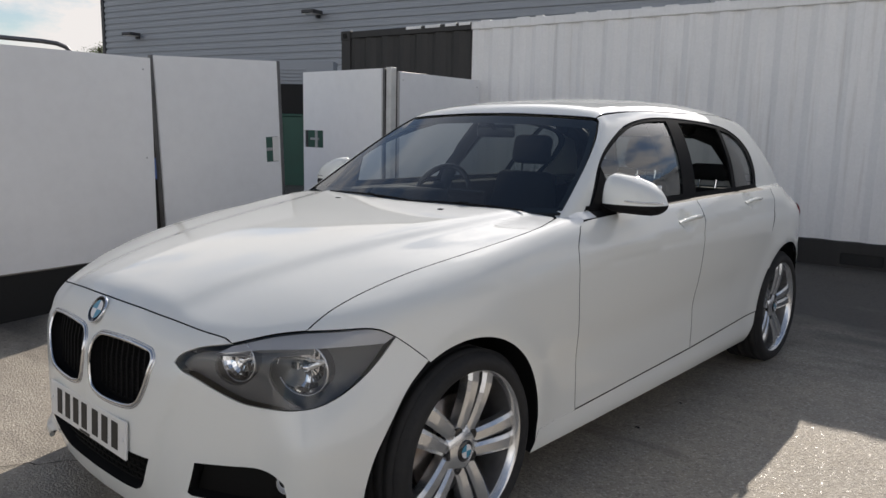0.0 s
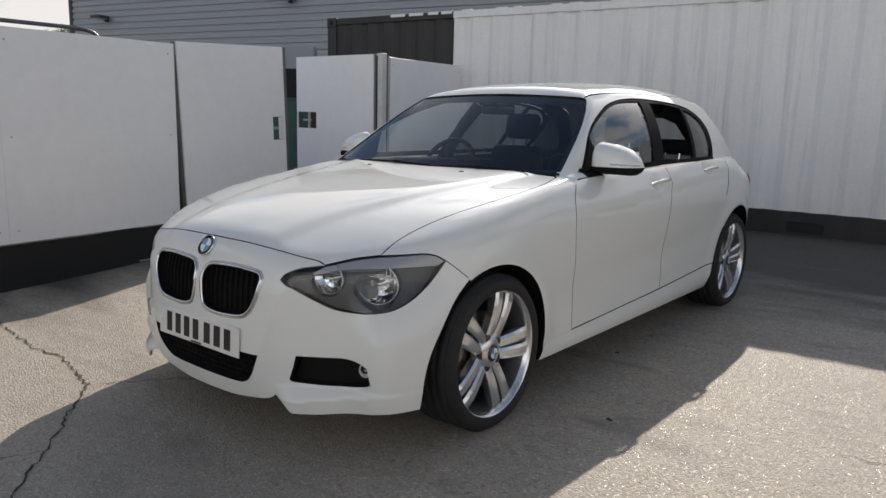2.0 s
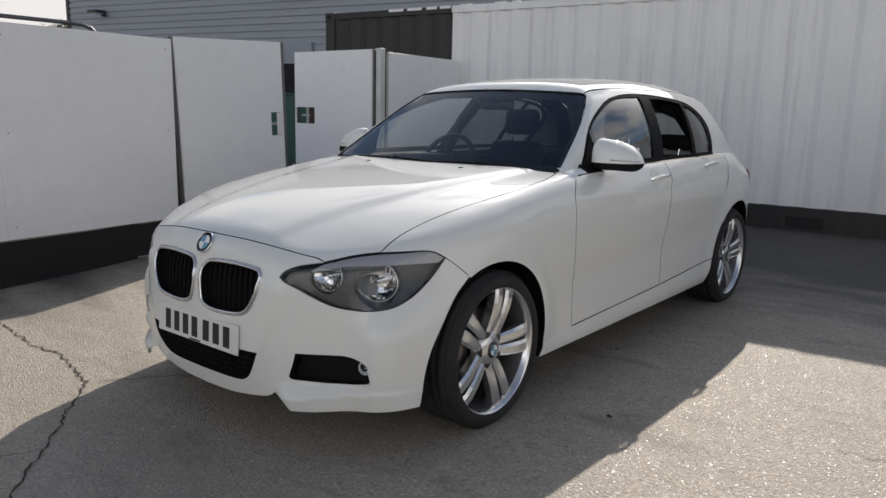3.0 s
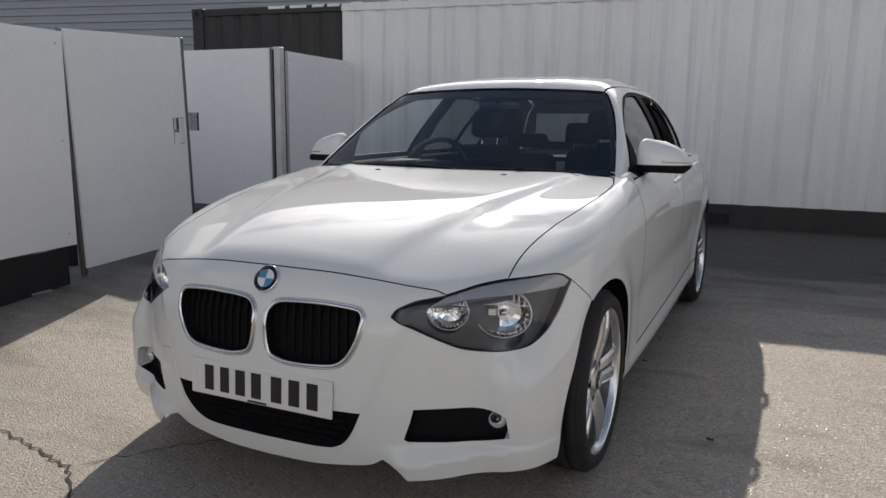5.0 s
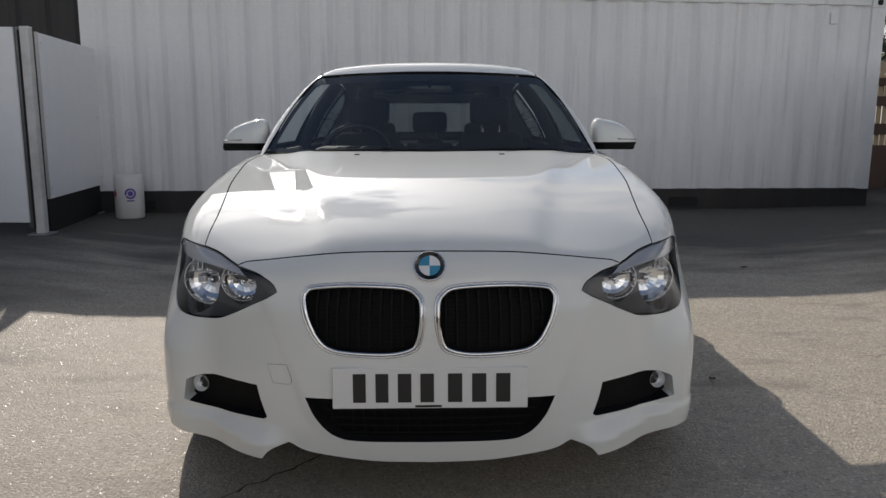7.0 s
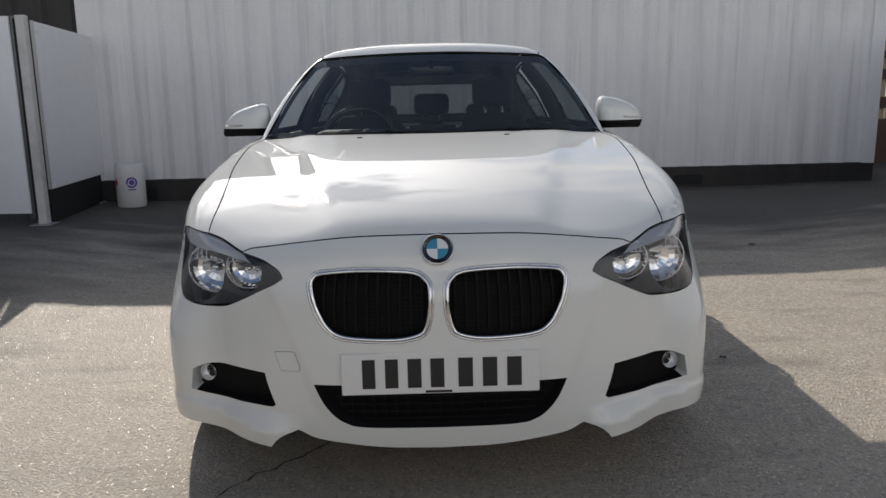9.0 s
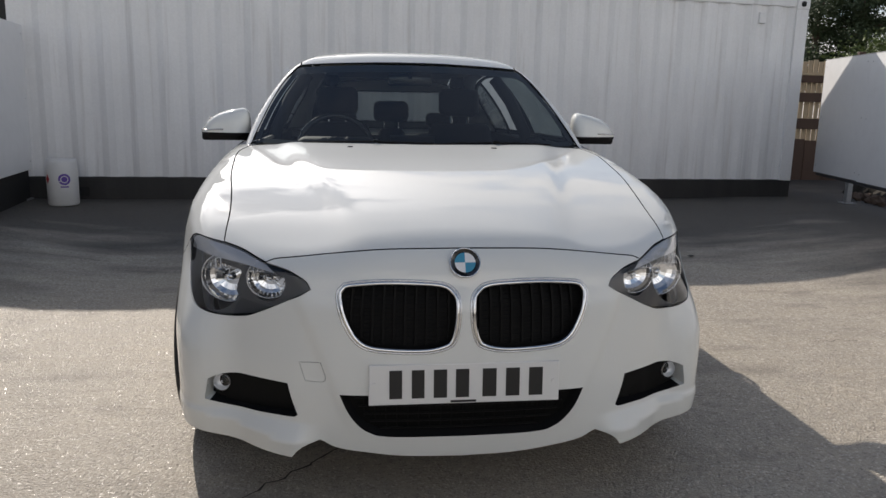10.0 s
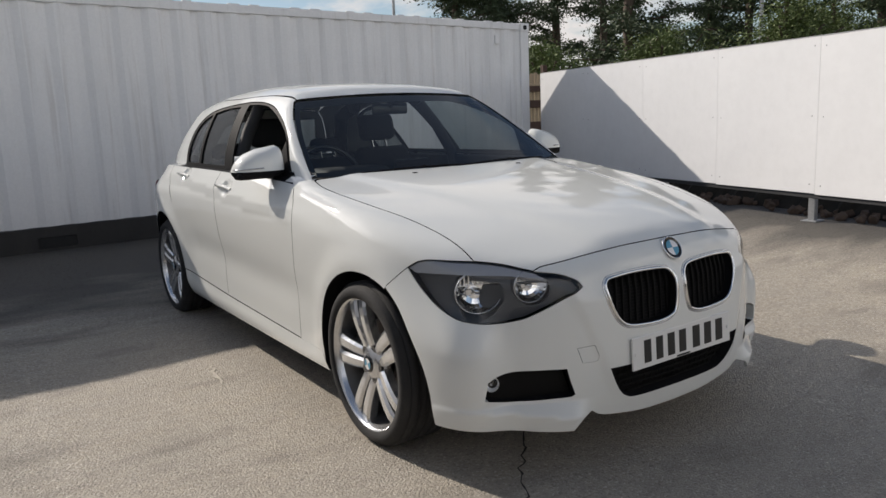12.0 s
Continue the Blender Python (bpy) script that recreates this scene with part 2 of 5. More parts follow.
# ---- materials ----
def material(name, colour, rough=.6, metal=0.0, coat=0.0, grain=None, stains=None, bump=0.0, bump_scale=80.0, vary=0.0):
    """Principled surface with optional fine grain (scale, amount), large stains (scale, amount, colour), relief, and a change from piece to piece."""
    mat = bpy.data.materials.new(name)
    mat.use_nodes = True
    t = mat.node_tree
    b = t.nodes["Principled BSDF"]
    b.inputs["Roughness"].default_value, b.inputs["Metallic"].default_value, b.inputs["Coat Weight"].default_value = rough, metal, coat
    b.inputs["Coat Roughness"].default_value = .04
    b.inputs["Base Color"].default_value = (*colour, 1)
    at = t.nodes.new("ShaderNodeTexCoord")
    last = None

    def mixed(fac, second, kind="MIX"):
        nonlocal last
        m = t.nodes.new("ShaderNodeMixRGB")
        m.blend_type = kind
        if last is None:
            m.inputs[1].default_value = (*colour, 1)
        else:
            t.links.new(last, m.inputs[1])
        m.inputs[2].default_value = (*second, 1)
        t.links.new(fac, m.inputs[0])
        last = m.outputs[0]

    def noise_fac(scale, lo, hi, top, detail=6.0, stretch=None):
        n, r = t.nodes.new("ShaderNodeTexNoise"), t.nodes.new("ShaderNodeMapRange")
        n.inputs["Scale"].default_value, n.inputs["Detail"].default_value, n.inputs["Roughness"].default_value = scale, detail, .62
        r.inputs[1].default_value, r.inputs[2].default_value, r.inputs[4].default_value = lo, hi, top
        if stretch:
            mp = t.nodes.new("ShaderNodeMapping")
            mp.inputs["Scale"].default_value = stretch
            t.links.new(at.outputs["Object"], mp.inputs[0])
            t.links.new(mp.outputs[0], n.inputs["Vector"])
        else:
            t.links.new(at.outputs["Object"], n.inputs["Vector"])
        t.links.new(n.outputs["Fac"], r.inputs[0])
        return r.outputs[0]

    for st in stains or ():
        scale, amount, second = st[:3]
        mixed(noise_fac(scale, *(st[4] if len(st) > 4 else (.52, .64) if scale > 30 else (.42, .68)), amount, stretch=st[3] if len(st) > 3 else None), second)
    if grain:
        mixed(noise_fac(grain[0], .3, .7, grain[1], 4.0), tuple(c * .45 for c in colour))
    if vary:
        info, r = t.nodes.new("ShaderNodeObjectInfo"), t.nodes.new("ShaderNodeMapRange")
        r.inputs[4].default_value = vary
        t.links.new(info.outputs["Random"], r.inputs[0])
        mixed(r.outputs[0], tuple(c * .5 for c in colour))
    if last is not None:
        t.links.new(last, b.inputs["Base Color"])
    if bump:
        n, k = t.nodes.new("ShaderNodeTexNoise"), t.nodes.new("ShaderNodeBump")
        n.inputs["Scale"].default_value, n.inputs["Detail"].default_value = bump_scale, 6
        k.inputs["Strength"].default_value, k.inputs["Distance"].default_value = bump, .01
        t.links.new(at.outputs["Object"], n.inputs["Vector"])
        t.links.new(n.outputs["Fac"], k.inputs["Height"])
        t.links.new(k.outputs[0], b.inputs["Normal"])
    return mat


def glass(name, tint, rough=0.0, gloss=1.0, base=.08):
    """Thin pane: tinted see-through, with gloss that grows at grazing angles."""
    mat = bpy.data.materials.new(name)
    mat.use_nodes = True
    t = mat.node_tree
    t.nodes.remove(t.nodes["Principled BSDF"])
    see, shine, mix, edge, curve, fres = (t.nodes.new("ShaderNode" + k) for k in ("BsdfTransparent", "BsdfGlossy", "MixShader", "LayerWeight", "Math", "MapRange"))
    see.inputs[0].default_value = (*tint, 1)
    shine.inputs["Roughness"].default_value = rough
    shine.inputs[0].default_value = (gloss, gloss, gloss, 1)
    edge.inputs[0].default_value = .5
    curve.operation, curve.inputs[1].default_value = "POWER", 4.6
    fres.inputs[3].default_value, fres.inputs[4].default_value = base, 1.0
    t.links.new(edge.outputs["Facing"], curve.inputs[0])
    t.links.new(curve.outputs[0], fres.inputs[0])
    t.links.new(fres.outputs[0], mix.inputs[0])
    t.links.new(see.outputs[0], mix.inputs[1])
    t.links.new(shine.outputs[0], mix.inputs[2])
    t.links.new(mix.outputs[0], t.nodes["Material Output"].inputs[0])
    return mat


# pale specks at scale 75 put sun glints on sand grains into the colour
CONCRETE = material("concrete", (.50, .435, .342), .7, stains=[
    (.25, .40, (.40, .355, .295)), (.9, .5, (.54, .485, .405)), (1.6, .65, (.33, .295, .245), (.35, 1.3, 1)), (3, .5, (.32, .29, .25)), (5, .45, (.50, .46, .40), (.3, 1.2, 1)), (9, .6, (.52, .475, .405)),
    (24, .55, (.30, .27, .23)), (60, .45, (.25, .228, .195)), (75, .75, (.80, .74, .65), None, (.57, .62)), (60, .55, (.17, .15, .125), None, (.57, .62)), (2.2, .7, (.19, .172, .145), (.5, 1.4, 1), (.56, .68)), (.7, .35, (.24, .215, .18), (.6, 1.5, 1), (.55, .68))],
    grain=(200, .6), bump=.9, bump_scale=110)


def dirt_and_shade(mat):
    """Dirt along the container's foot and yard sides, with deeper shade darkened into it."""
    t = mat.node_tree
    b = t.nodes["Principled BSDF"]
    old = b.inputs["Base Color"].links[0].from_socket
    at, xyz, n, add, r, m = (t.nodes.new("ShaderNode" + k) for k in ("TexCoord", "SeparateXYZ", "TexNoise", "Math", "MapRange", "MixRGB"))
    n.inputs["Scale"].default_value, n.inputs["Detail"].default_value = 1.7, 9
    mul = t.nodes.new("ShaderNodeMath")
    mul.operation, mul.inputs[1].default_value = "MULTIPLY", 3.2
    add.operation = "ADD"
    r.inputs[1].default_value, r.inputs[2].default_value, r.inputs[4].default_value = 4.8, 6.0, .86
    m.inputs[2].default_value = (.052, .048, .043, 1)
    t.links.new(at.outputs["Object"], xyz.inputs[0])
    long = t.nodes.new("ShaderNodeMapping")
    long.inputs["Scale"].default_value = (.5, 1.5, 1)
    t.links.new(at.outputs["Object"], long.inputs[0])
    t.links.new(long.outputs[0], n.inputs["Vector"])
    t.links.new(n.outputs["Fac"], mul.inputs[0])
    t.links.new(mul.outputs[0], add.inputs[0])
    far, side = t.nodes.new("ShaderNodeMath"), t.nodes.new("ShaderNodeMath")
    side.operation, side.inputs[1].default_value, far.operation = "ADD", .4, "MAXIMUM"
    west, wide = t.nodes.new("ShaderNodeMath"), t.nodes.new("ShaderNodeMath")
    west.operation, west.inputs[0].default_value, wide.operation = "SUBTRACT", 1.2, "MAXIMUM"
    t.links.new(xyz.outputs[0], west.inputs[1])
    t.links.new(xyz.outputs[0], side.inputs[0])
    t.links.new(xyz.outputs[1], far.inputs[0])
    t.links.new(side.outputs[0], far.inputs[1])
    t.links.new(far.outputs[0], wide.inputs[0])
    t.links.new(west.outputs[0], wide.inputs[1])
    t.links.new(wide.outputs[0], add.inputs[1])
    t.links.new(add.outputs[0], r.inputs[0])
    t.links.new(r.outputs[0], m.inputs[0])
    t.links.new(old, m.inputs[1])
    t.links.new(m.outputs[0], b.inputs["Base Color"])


dirt_and_shade(CONCRETE)


def glints(mat, scale, weight, rough):
    """Coarse sand grains that catch the sun: a thin gloss over their own relief."""
    t = mat.node_tree
    b = t.nodes["Principled BSDF"]
    at, n, k = (t.nodes.new("ShaderNode" + q) for q in ("TexCoord", "TexNoise", "Bump"))
    n.inputs["Scale"].default_value, n.inputs["Detail"].default_value = scale, 3
    k.inputs["Strength"].default_value, k.inputs["Distance"].default_value = 1.0, .009
    t.links.new(at.outputs["Object"], n.inputs["Vector"])
    t.links.new(n.outputs["Fac"], k.inputs["Height"])
    t.links.new(k.outputs[0], b.inputs["Coat Normal"])
    few, pick = t.nodes.new("ShaderNodeTexNoise"), t.nodes.new("ShaderNodeMapRange")
    few.inputs["Scale"].default_value, few.inputs["Detail"].default_value = scale * .8, 2
    pick.inputs[1].default_value, pick.inputs[2].default_value, pick.inputs[4].default_value = .605, .635, weight
    t.links.new(at.outputs["Object"], few.inputs["Vector"])
    t.links.new(few.outputs["Fac"], pick.inputs[0])
    t.links.new(pick.outputs[0], b.inputs["Coat Weight"])
    b.inputs["Coat Roughness"].default_value = rough


glints(CONCRETE, 80, .85, .22)
CRACK = material("crack_dirt", (.06, .052, .045), .95, grain=(60, .5))
BOARD = material("white_board", (.82, .825, .835), .26, stains=[(.8, .22, (.62, .63, .65)), (9, .10, (.55, .55, .55))], bump=.04, bump_scale=6)
BOARD_EDGE = material("aluminium_edge", (.45, .45, .46), .42, .85, grain=(60, .25))
GALV = material("galvanised_steel", (.42, .43, .44), .5, .7, stains=[(6, .5, (.3, .3, .3))], grain=(40, .3))
GALV_DARK = material("dull_tube_steel", (.16, .16, .165), .35, .8, stains=[(9, .4, (.08, .08, .08))])
WHITE_STEEL = material("white_container_paint", (.81, .81, .81), .55, stains=[(1.0, .3, (.64, .64, .64)), (3.5, .16, (.58, .58, .59), (1, 1, .12)), (9, .32, (.40, .37, .34), (1.2, 1.2, .05), (.56, .68))], grain=(40, .12), bump=.08, bump_scale=20)
BLACK_STEEL = material("black_container_paint", (.022, .021, .021), .6, stains=[(5, .4, (.05, .048, .045), (1, 1, .1))], grain=(40, .3))
SHED = material("grey_cladding", (.30, .325, .36), .5, .0, stains=[(.5, .3, (.25, .27, .30))])
SHED_DARK = material("dark_trim", (.035, .036, .04), .5)
MATT_BLACK = material("matt_black", (.010, .010, .010), .8, grain=(40, .3))
DARK = material("dark_void", (.02, .02, .02), .9, grain=(30, .3))
BATTEN = material("tan_battens", (.46, .36, .24), .75, stains=[(3, .4, (.33, .25, .16), (1, 1, .15))], grain=(120, .3), vary=.3)
TIMBER = material("brown_timber", (.085, .045, .03), .75, stains=[(3, .5, (.05, .03, .02), (1, 1, .15))], grain=(120, .4), vary=.4)
GREEN = material("green_paint", (.02, .09, .065), .5, stains=[(4, .3, (.03, .06, .05))])
BARK = material("bark", (.10, .075, .055), .9, grain=(20, .5), bump=.5, bump_scale=30)
LEAF = material("pine_needles", (.058, .084, .042), .7, stains=[(.5, .6, (.095, .125, .055)), (3, .4, (.035, .058, .028))])
LEAF_LIGHT = material("broad_leaves", (.11, .15, .04), .65, stains=[(.8, .5, (.05, .085, .024))])
BOTTLE = material("white_enamel", (.72, .72, .71), .4, stains=[(5, .25, (.5, .48, .45))])
PURPLE = material("purple_print", (.13, .07, .35), .5)
RED = material("red_print", (.45, .03, .04), .5)
BLUE = material("blue_plastic", (.08, .16, .45), .5)
VAN = material("van_roof_paint", (.17, .175, .18), .4, coat=.3)

# ---- ground ----
def ground_z(x, y):
    west = .15 * step01(x, -1.6, -3.2) * step01(y, -.2, 3.8)
    north = .14 * step01(y, 3.0, 6.0)
    east = .035 * step01(x, .55, 1.35) + .125 * step01(x, 2.4, 4.4)
    return np.maximum(np.maximum(west, north), east)


xs = np.unique(np.concatenate([np.linspace(-300, -8, 12), np.linspace(-8, 8, 49), np.linspace(8, 300, 12)]))
ys = np.unique(np.concatenate([np.linspace(-300, -5, 12), np.linspace(-5, 9, 43), np.linspace(9, 300, 12)]))
gv = [(x, y, float(ground_z(x, y))) for y in ys for x in xs]
gf = [(j * len(xs) + i, j * len(xs) + i + 1, (j + 1) * len(xs) + i + 1, (j + 1) * len(xs) + i) for j in range(len(ys) - 1) for i in range(len(xs) - 1)]
ground = tagged(put("ground", mesh_of("ground", gv, gf, CONCRETE, True)), "worn pale concrete yard with stains and fine cracks", "ground", kind="structure")


def crack(points, width, name="crack", mat=None):
    """A crack or scuff: a thin jagged strip in the concrete."""
    rng = random.Random(len(points) * 7 + int(abs(points[0][0]) * 100))
    pts = []
    for (x0, y0), (x1, y1) in zip(points, points[1:]):
        n = max(2, int(math.hypot(x1 - x0, y1 - y0) / .03))
        pts += [(x0 + (x1 - x0) * k / n + rng.uniform(-.013, .013), y0 + (y1 - y0) * k / n + rng.uniform(-.013, .013)) for k in range(n)]
    pts.append(points[-1])
    v, f = [], []
    for i, (x, y) in enumerate(pts):
        a, b = pts[max(i - 1, 0)], pts[min(i + 1, len(pts) - 1)]
        dx, dy = b[0] - a[0], b[1] - a[1]
        l = math.hypot(dx, dy) or 1
        w = width * rng.uniform(.35, 1.3) * (.3 + .7 * min(1, i / 4, (len(pts) - 1 - i) / 4 + .1))
        z = float(ground_z(x, y)) + .004
        v += [(x - dy / l * w, y + dx / l * w, z), (x + dy / l * w, y - dx / l * w, z)]
    for i in range(len(pts) - 1):
        f.append((2 * i, 2 * i + 1, 2 * i + 3, 2 * i + 2))
    put(name, mesh_of(name, v, f, mat or CRACK), ground)


crack([(-2.9, .08), (-2.49, .06), (-1.87, .01), (-1.46, -.03), (-1.22, 0), (-1.02, -.04), (-.77, -.09), (-.55, -.26), (-.37, -.39), (-.25, -.48), (-.05, -.65), (.02, -.7), (.2, -.95)], .0048)
crack([(-.45, -.95), (-.29, -.64), (-.27, -.58), (-.23, -.49)], .0026)
crack([(-.77, -.09), (-.69, .03), (-.59, .17), (-.48, .28), (-.40, .38), (-.2, .6)], .0036)
crack([(1.949, 1.379), (2.028, 1.376), (2.113, 1.382), (2.2, 1.372)], .004)
SCUFF = material("pale_scuff", (.60, .545, .455), .8, stains=[(30, .7, (.42, .39, .34))], grain=(150, .4))
crack([(-1.041, 2.094), (-1.058, 1.93), (-1.075, 1.83), (-1.087, 1.754)], .010, "scuff_mark", SCUFF)
crack([(1.6, 4.55), (2.0, 4.62), (2.25, 4.5), (2.9, 4.58)], .006)
crack([(-2.9, 3.3), (-2.3, 3.45), (-1.8, 3.4)], .004)
rng = random.Random(4)
for x, y, r in ((1.191, 1.075, .016), (2.33, 3.49, .03), (.785, 1.957, .012), (.791, 2.367, .009)):
    v = [(x + r * rng.uniform(.6, 1.3) * math.cos(a * .7), y + r * rng.uniform(.5, .9) * math.sin(a * .7), float(ground_z(x, y)) + .006 + .004 * (a % 2)) for a in range(9)]
    tagged(put("debris", mesh_of("debris", v, [tuple(range(9))], DARK)), "small dark scrap lying on the concrete", "debris")

# ---- white boards on posts ----
def board_wall(name, a, b, z0, z1, label, widths, mat, parent_thing, thick=.018, edge=True):
    """Boards side by side from a to b, each a part with an edge strip."""
    d = Vector((b[0] - a[0], b[1] - a[1], 0))
    total, at = d.length, 0.0
    turn = math.degrees(math.atan2(d.y, d.x))
    for w in widths:
        w = min(w, total - at)
        if w <= .02:
            break
        p = Vector((*a, 0)) + d.normalized() * at
        lean = random.Random(int(at * 100)).uniform(-.1, .1)
        b_ob = part("board", block(.0005, w - .0005, -thick / 2, thick / 2, z0, z1, .001), mat, parent_thing, m=pose(p.x, p.y, 0, lean, 0, turn))
        if edge:
            part("edge_strip", block(0, .012, -thick / 2 - .003, thick / 2 + .003, z0, z1 + .004, .001), BOARD_EDGE, b_ob)
        for sx in (.06, w - .06):
            for sz in (z0 + .08, (z0 + z1) / 2, z1 - .08):
                part("screw", rod((sx, thick / 2, sz), (sx, thick / 2 + .004, sz), .006, seg=6), GALV, b_ob)
                part("screw", rod((sx, -thick / 2, sz), (sx, -thick / 2 - .004, sz), .006, seg=6), GALV, b_ob)
        at += w


def steel_post(x, y, top, size, parent_thing, mat=None):
    z = float(ground_z(x, y))
    part("post", block(x - size / 2, x + size / 2, y - size / 2, y + size / 2, z - .02, top, .004), mat or GALV, parent_thing)
    part("foot_plate", block(x - size * 1.2, x + size * 1.2, y - size * 1.2, y + size * 1.2, z, z + .012, .002), GALV, parent_thing)


hoarding = thing("hoarding", "long white board hoarding on short steel legs", "hoarding")
board_wall("hoarding", (-2.932, 1.708), (-2.09, -5.14), .32, 1.698, "", [1.34, 1.4, 1.4, 1.4, 1.36], BOARD, hoarding, edge=False)
for u in (.3, 2.1, 3.6, 5.1, 6.6):
    steel_post(-2.995 + .122 * u, 1.70 - .9925 * u, 1.64, .06, hoarding)
part("kick_board", block(-.02, .02, -6.85, -.06, .0, .31, .003), MATT_BLACK, hoarding, "black painted strip", m=pose(-2.958, 1.70, 0, 0, 0, 7.0))

gate = thing("gate", "white board gate leaf with a square lock cutout", "gate")
def gate_leaf(parent_thing, a, b, z0, z1, hole_at, back=-1, sag=0.0, tall_latch=False):
    """One flat leaf with a rectangular opening for the lock."""
    d = Vector((b[0] - a[0], b[1] - a[1], 0))
    w, turn = d.length, math.degrees(math.atan2(d.y, d.x))
    u0, u1, v0, v1 = hole_at
    for x0, x1, c0, c1 in ((0, u0, z0, z1), (u1, w, z0, z1), (u0, u1, z0, v0), (u0, u1, v1, z1)):
        if x1 - x0 > .004:
            part("board", block(x0, x1, -.009, .009, c0, c1), BOARD, parent_thing, m=pose(*a, 0, 0, sag, turn))
    for x in (0, w):
        part("frame_post", block(x - .02, x + .02, -.015 + back * .026, .015 + back * .026, z0 - .05, z1 + .004, .003), GALV_DARK, parent_thing, m=pose(*a, 0, 0, sag, turn))
    for z in (z0 + .1, z1 - .1):
        part("frame_rail", block(.02, w - .02, -.01 + back * .022, .01 + back * .022, z - .02, z + .02, .003), GALV, parent_thing, m=pose(*a, 0, 0, sag, turn))
    if tall_latch:
        part("lock_bracket", block(-.045, .03, back * .03 - .012, back * .03 + .012, v0 + .06, v1 - .03, .004), GALV_DARK, parent_thing, "dark lock bracket past the leaf's edge", m=pose(*a, 0, 0, sag, turn))
        part("latch", block(u0 - .01, u0 + .055, -.006, .006, v0 + .004, v1 - .004, .002), BOTTLE, parent_thing, "pale painted lock plate", m=pose(*a, 0, 0, sag, turn))
    else:
        part("latch_bar", block((u0 + u1) / 2 - .02, (u0 + u1) / 2 + .02, back * .03 - .006, back * .03 + .006, v0, v1, .002), GALV, parent_thing, m=pose(*a, 0, 0, sag, turn))
    part("latch", block((u0 + u1) / 2 - .09, (u0 + u1) / 2 + .05, -.008 + back * .02, .008 + back * .02, (v0 + v1) / 2 - .012, (v0 + v1) / 2 + .012, .002), GALV, parent_thing, m=pose(*a, 0, 0, sag, turn))
    part("drop_bolt", rod((u1 + .02, back * .05, z0 - .15), (u1 + .02, back * .05, z0 + .45), .008), GALV, parent_thing, m=pose(*a, 0, 0, sag, turn))


gate_leaf(gate, (-3.051, 2.912), (-2.9937, 1.832), .17, 1.768, (.012, .143, .955, 1.16), sag=2.2, tall_latch=True)
for z0, z1 in ((.14, .84), (1.0, 1.38)):
    part("hinge_post", block(-3.13, -3.07, 1.765, 1.825, z0, z1, .004), MATT_BLACK, gate, "black hinge post")
part("hinge_wrap", block(-3.132, -3.072, 1.763, 1.823, .842, .998, .01), BLUE, gate, "blue wrapping on the hinge post")
part("end_strip", block(-.03, .0, -.024, .014, .16, 1.772, .003), GALV_DARK, gate, "galvanised edge of the leaf", m=pose(-3.051, 2.912, 0, 0, 2.2, math.degrees(math.atan2(-1.13, .06))))
gate_two = thing("gate", "second white gate leaf standing ajar at its post", "gate")
gate_leaf(gate_two, (-4.585, 4.30), (-3.311, 4.282), .255, 1.817, (.012, .347, 1.01, 1.195), 1)
steel_post(-3.240, 4.337, 1.828, .072, gate_two, material("white_post", (.6, .6, .58), .5, stains=[(8, .4, (.3, .29, .27))]))
# dark strip added to stand for the black gap beside the post
part("closing_strip", block(-3.306, -3.27, 4.30, 4.312, .20, 1.80, .002), DARK, gate_two, "dark strip standing in for the black gap")
side_screen = thing("side_screen", "grey-white board screen between post and container", "screen")
board_wall("side_screen", (-3.188, 4.381), (-3.37, 5.845), .44, 1.79, "", [1.8], BOARD, side_screen)
steel_post(-3.43, 5.75, 1.74, .06, side_screen)
# black sheet that stands for the shade below the screen
part("kick_board", block(-.01, .01, 0, 1.4, .12, .44), MATT_BLACK, side_screen, m=pose(-3.225, 4.42, 0, 0, 0, 7.0))

fence_right = thing("board_fence", "tall white board fence raised on steel stub posts", "fence")
FENCE_A, FENCE_D = Vector((5.506, 6.853)), Vector((-.2355, -.9719))
for k in range(7):
    a, b = FENCE_A + FENCE_D * (1.26 * k), FENCE_A + FENCE_D * (1.26 * k + 1.26)
    fall = .009 * k
    board_wall("board_fence", tuple(a), tuple(b), .444 - fall, 1.796 - fall, "", [1.26], BOARD, fence_right, edge=False)
for u in (.97, 2.89, 4.99, 6.9, 8.6):
    x, y = FENCE_A + FENCE_D * u
    steel_post(x + .05, y, .8, .06, fence_right)
fence_turn = math.degrees(math.atan2(FENCE_D.y, FENCE_D.x))
part("bottom_rail", block(.02, 8.8, .011, .05, .405, .441, .004), SHED_DARK, fence_right, m=pose(*FENCE_A, 0, 0, .4, fence_turn))
part("top_cap", block(.0, 8.82, -.014, .014, 1.798, 1.806, .002), BOARD_EDGE, fence_right, m=pose(*FENCE_A, 0, 0, .4, fence_turn))
rubble = []
for i in range(150):
    t = rng.uniform(.02, .98)
    x, y, s = 5.89 - 2.05 * t + rng.uniform(-.12, .2), 6.85 - 8.5 * t, rng.uniform(.02, .06)
    bm = bmesh.new()
    bmesh.ops.create_icosphere(bm, subdivisions=1, radius=s, matrix=pose(x, y, .17 + s * .4, rng.uniform(0, 90), rng.uniform(0, 90), 0))
    for v in bm.verts:
        v.co += Vector((rng.uniform(-.3, .3), rng.uniform(-.3, .3), rng.uniform(-.3, .3))) * s
    rubble.append(bm)
rv, rf = [], []
for bm in rubble:
    bm.verts.index_update()
    k = len(rv)
    rv += [tuple(v.co) for v in bm.verts]
    rf += [tuple(v.index + k for v in f.verts) for f in bm.faces]
    bm.free()
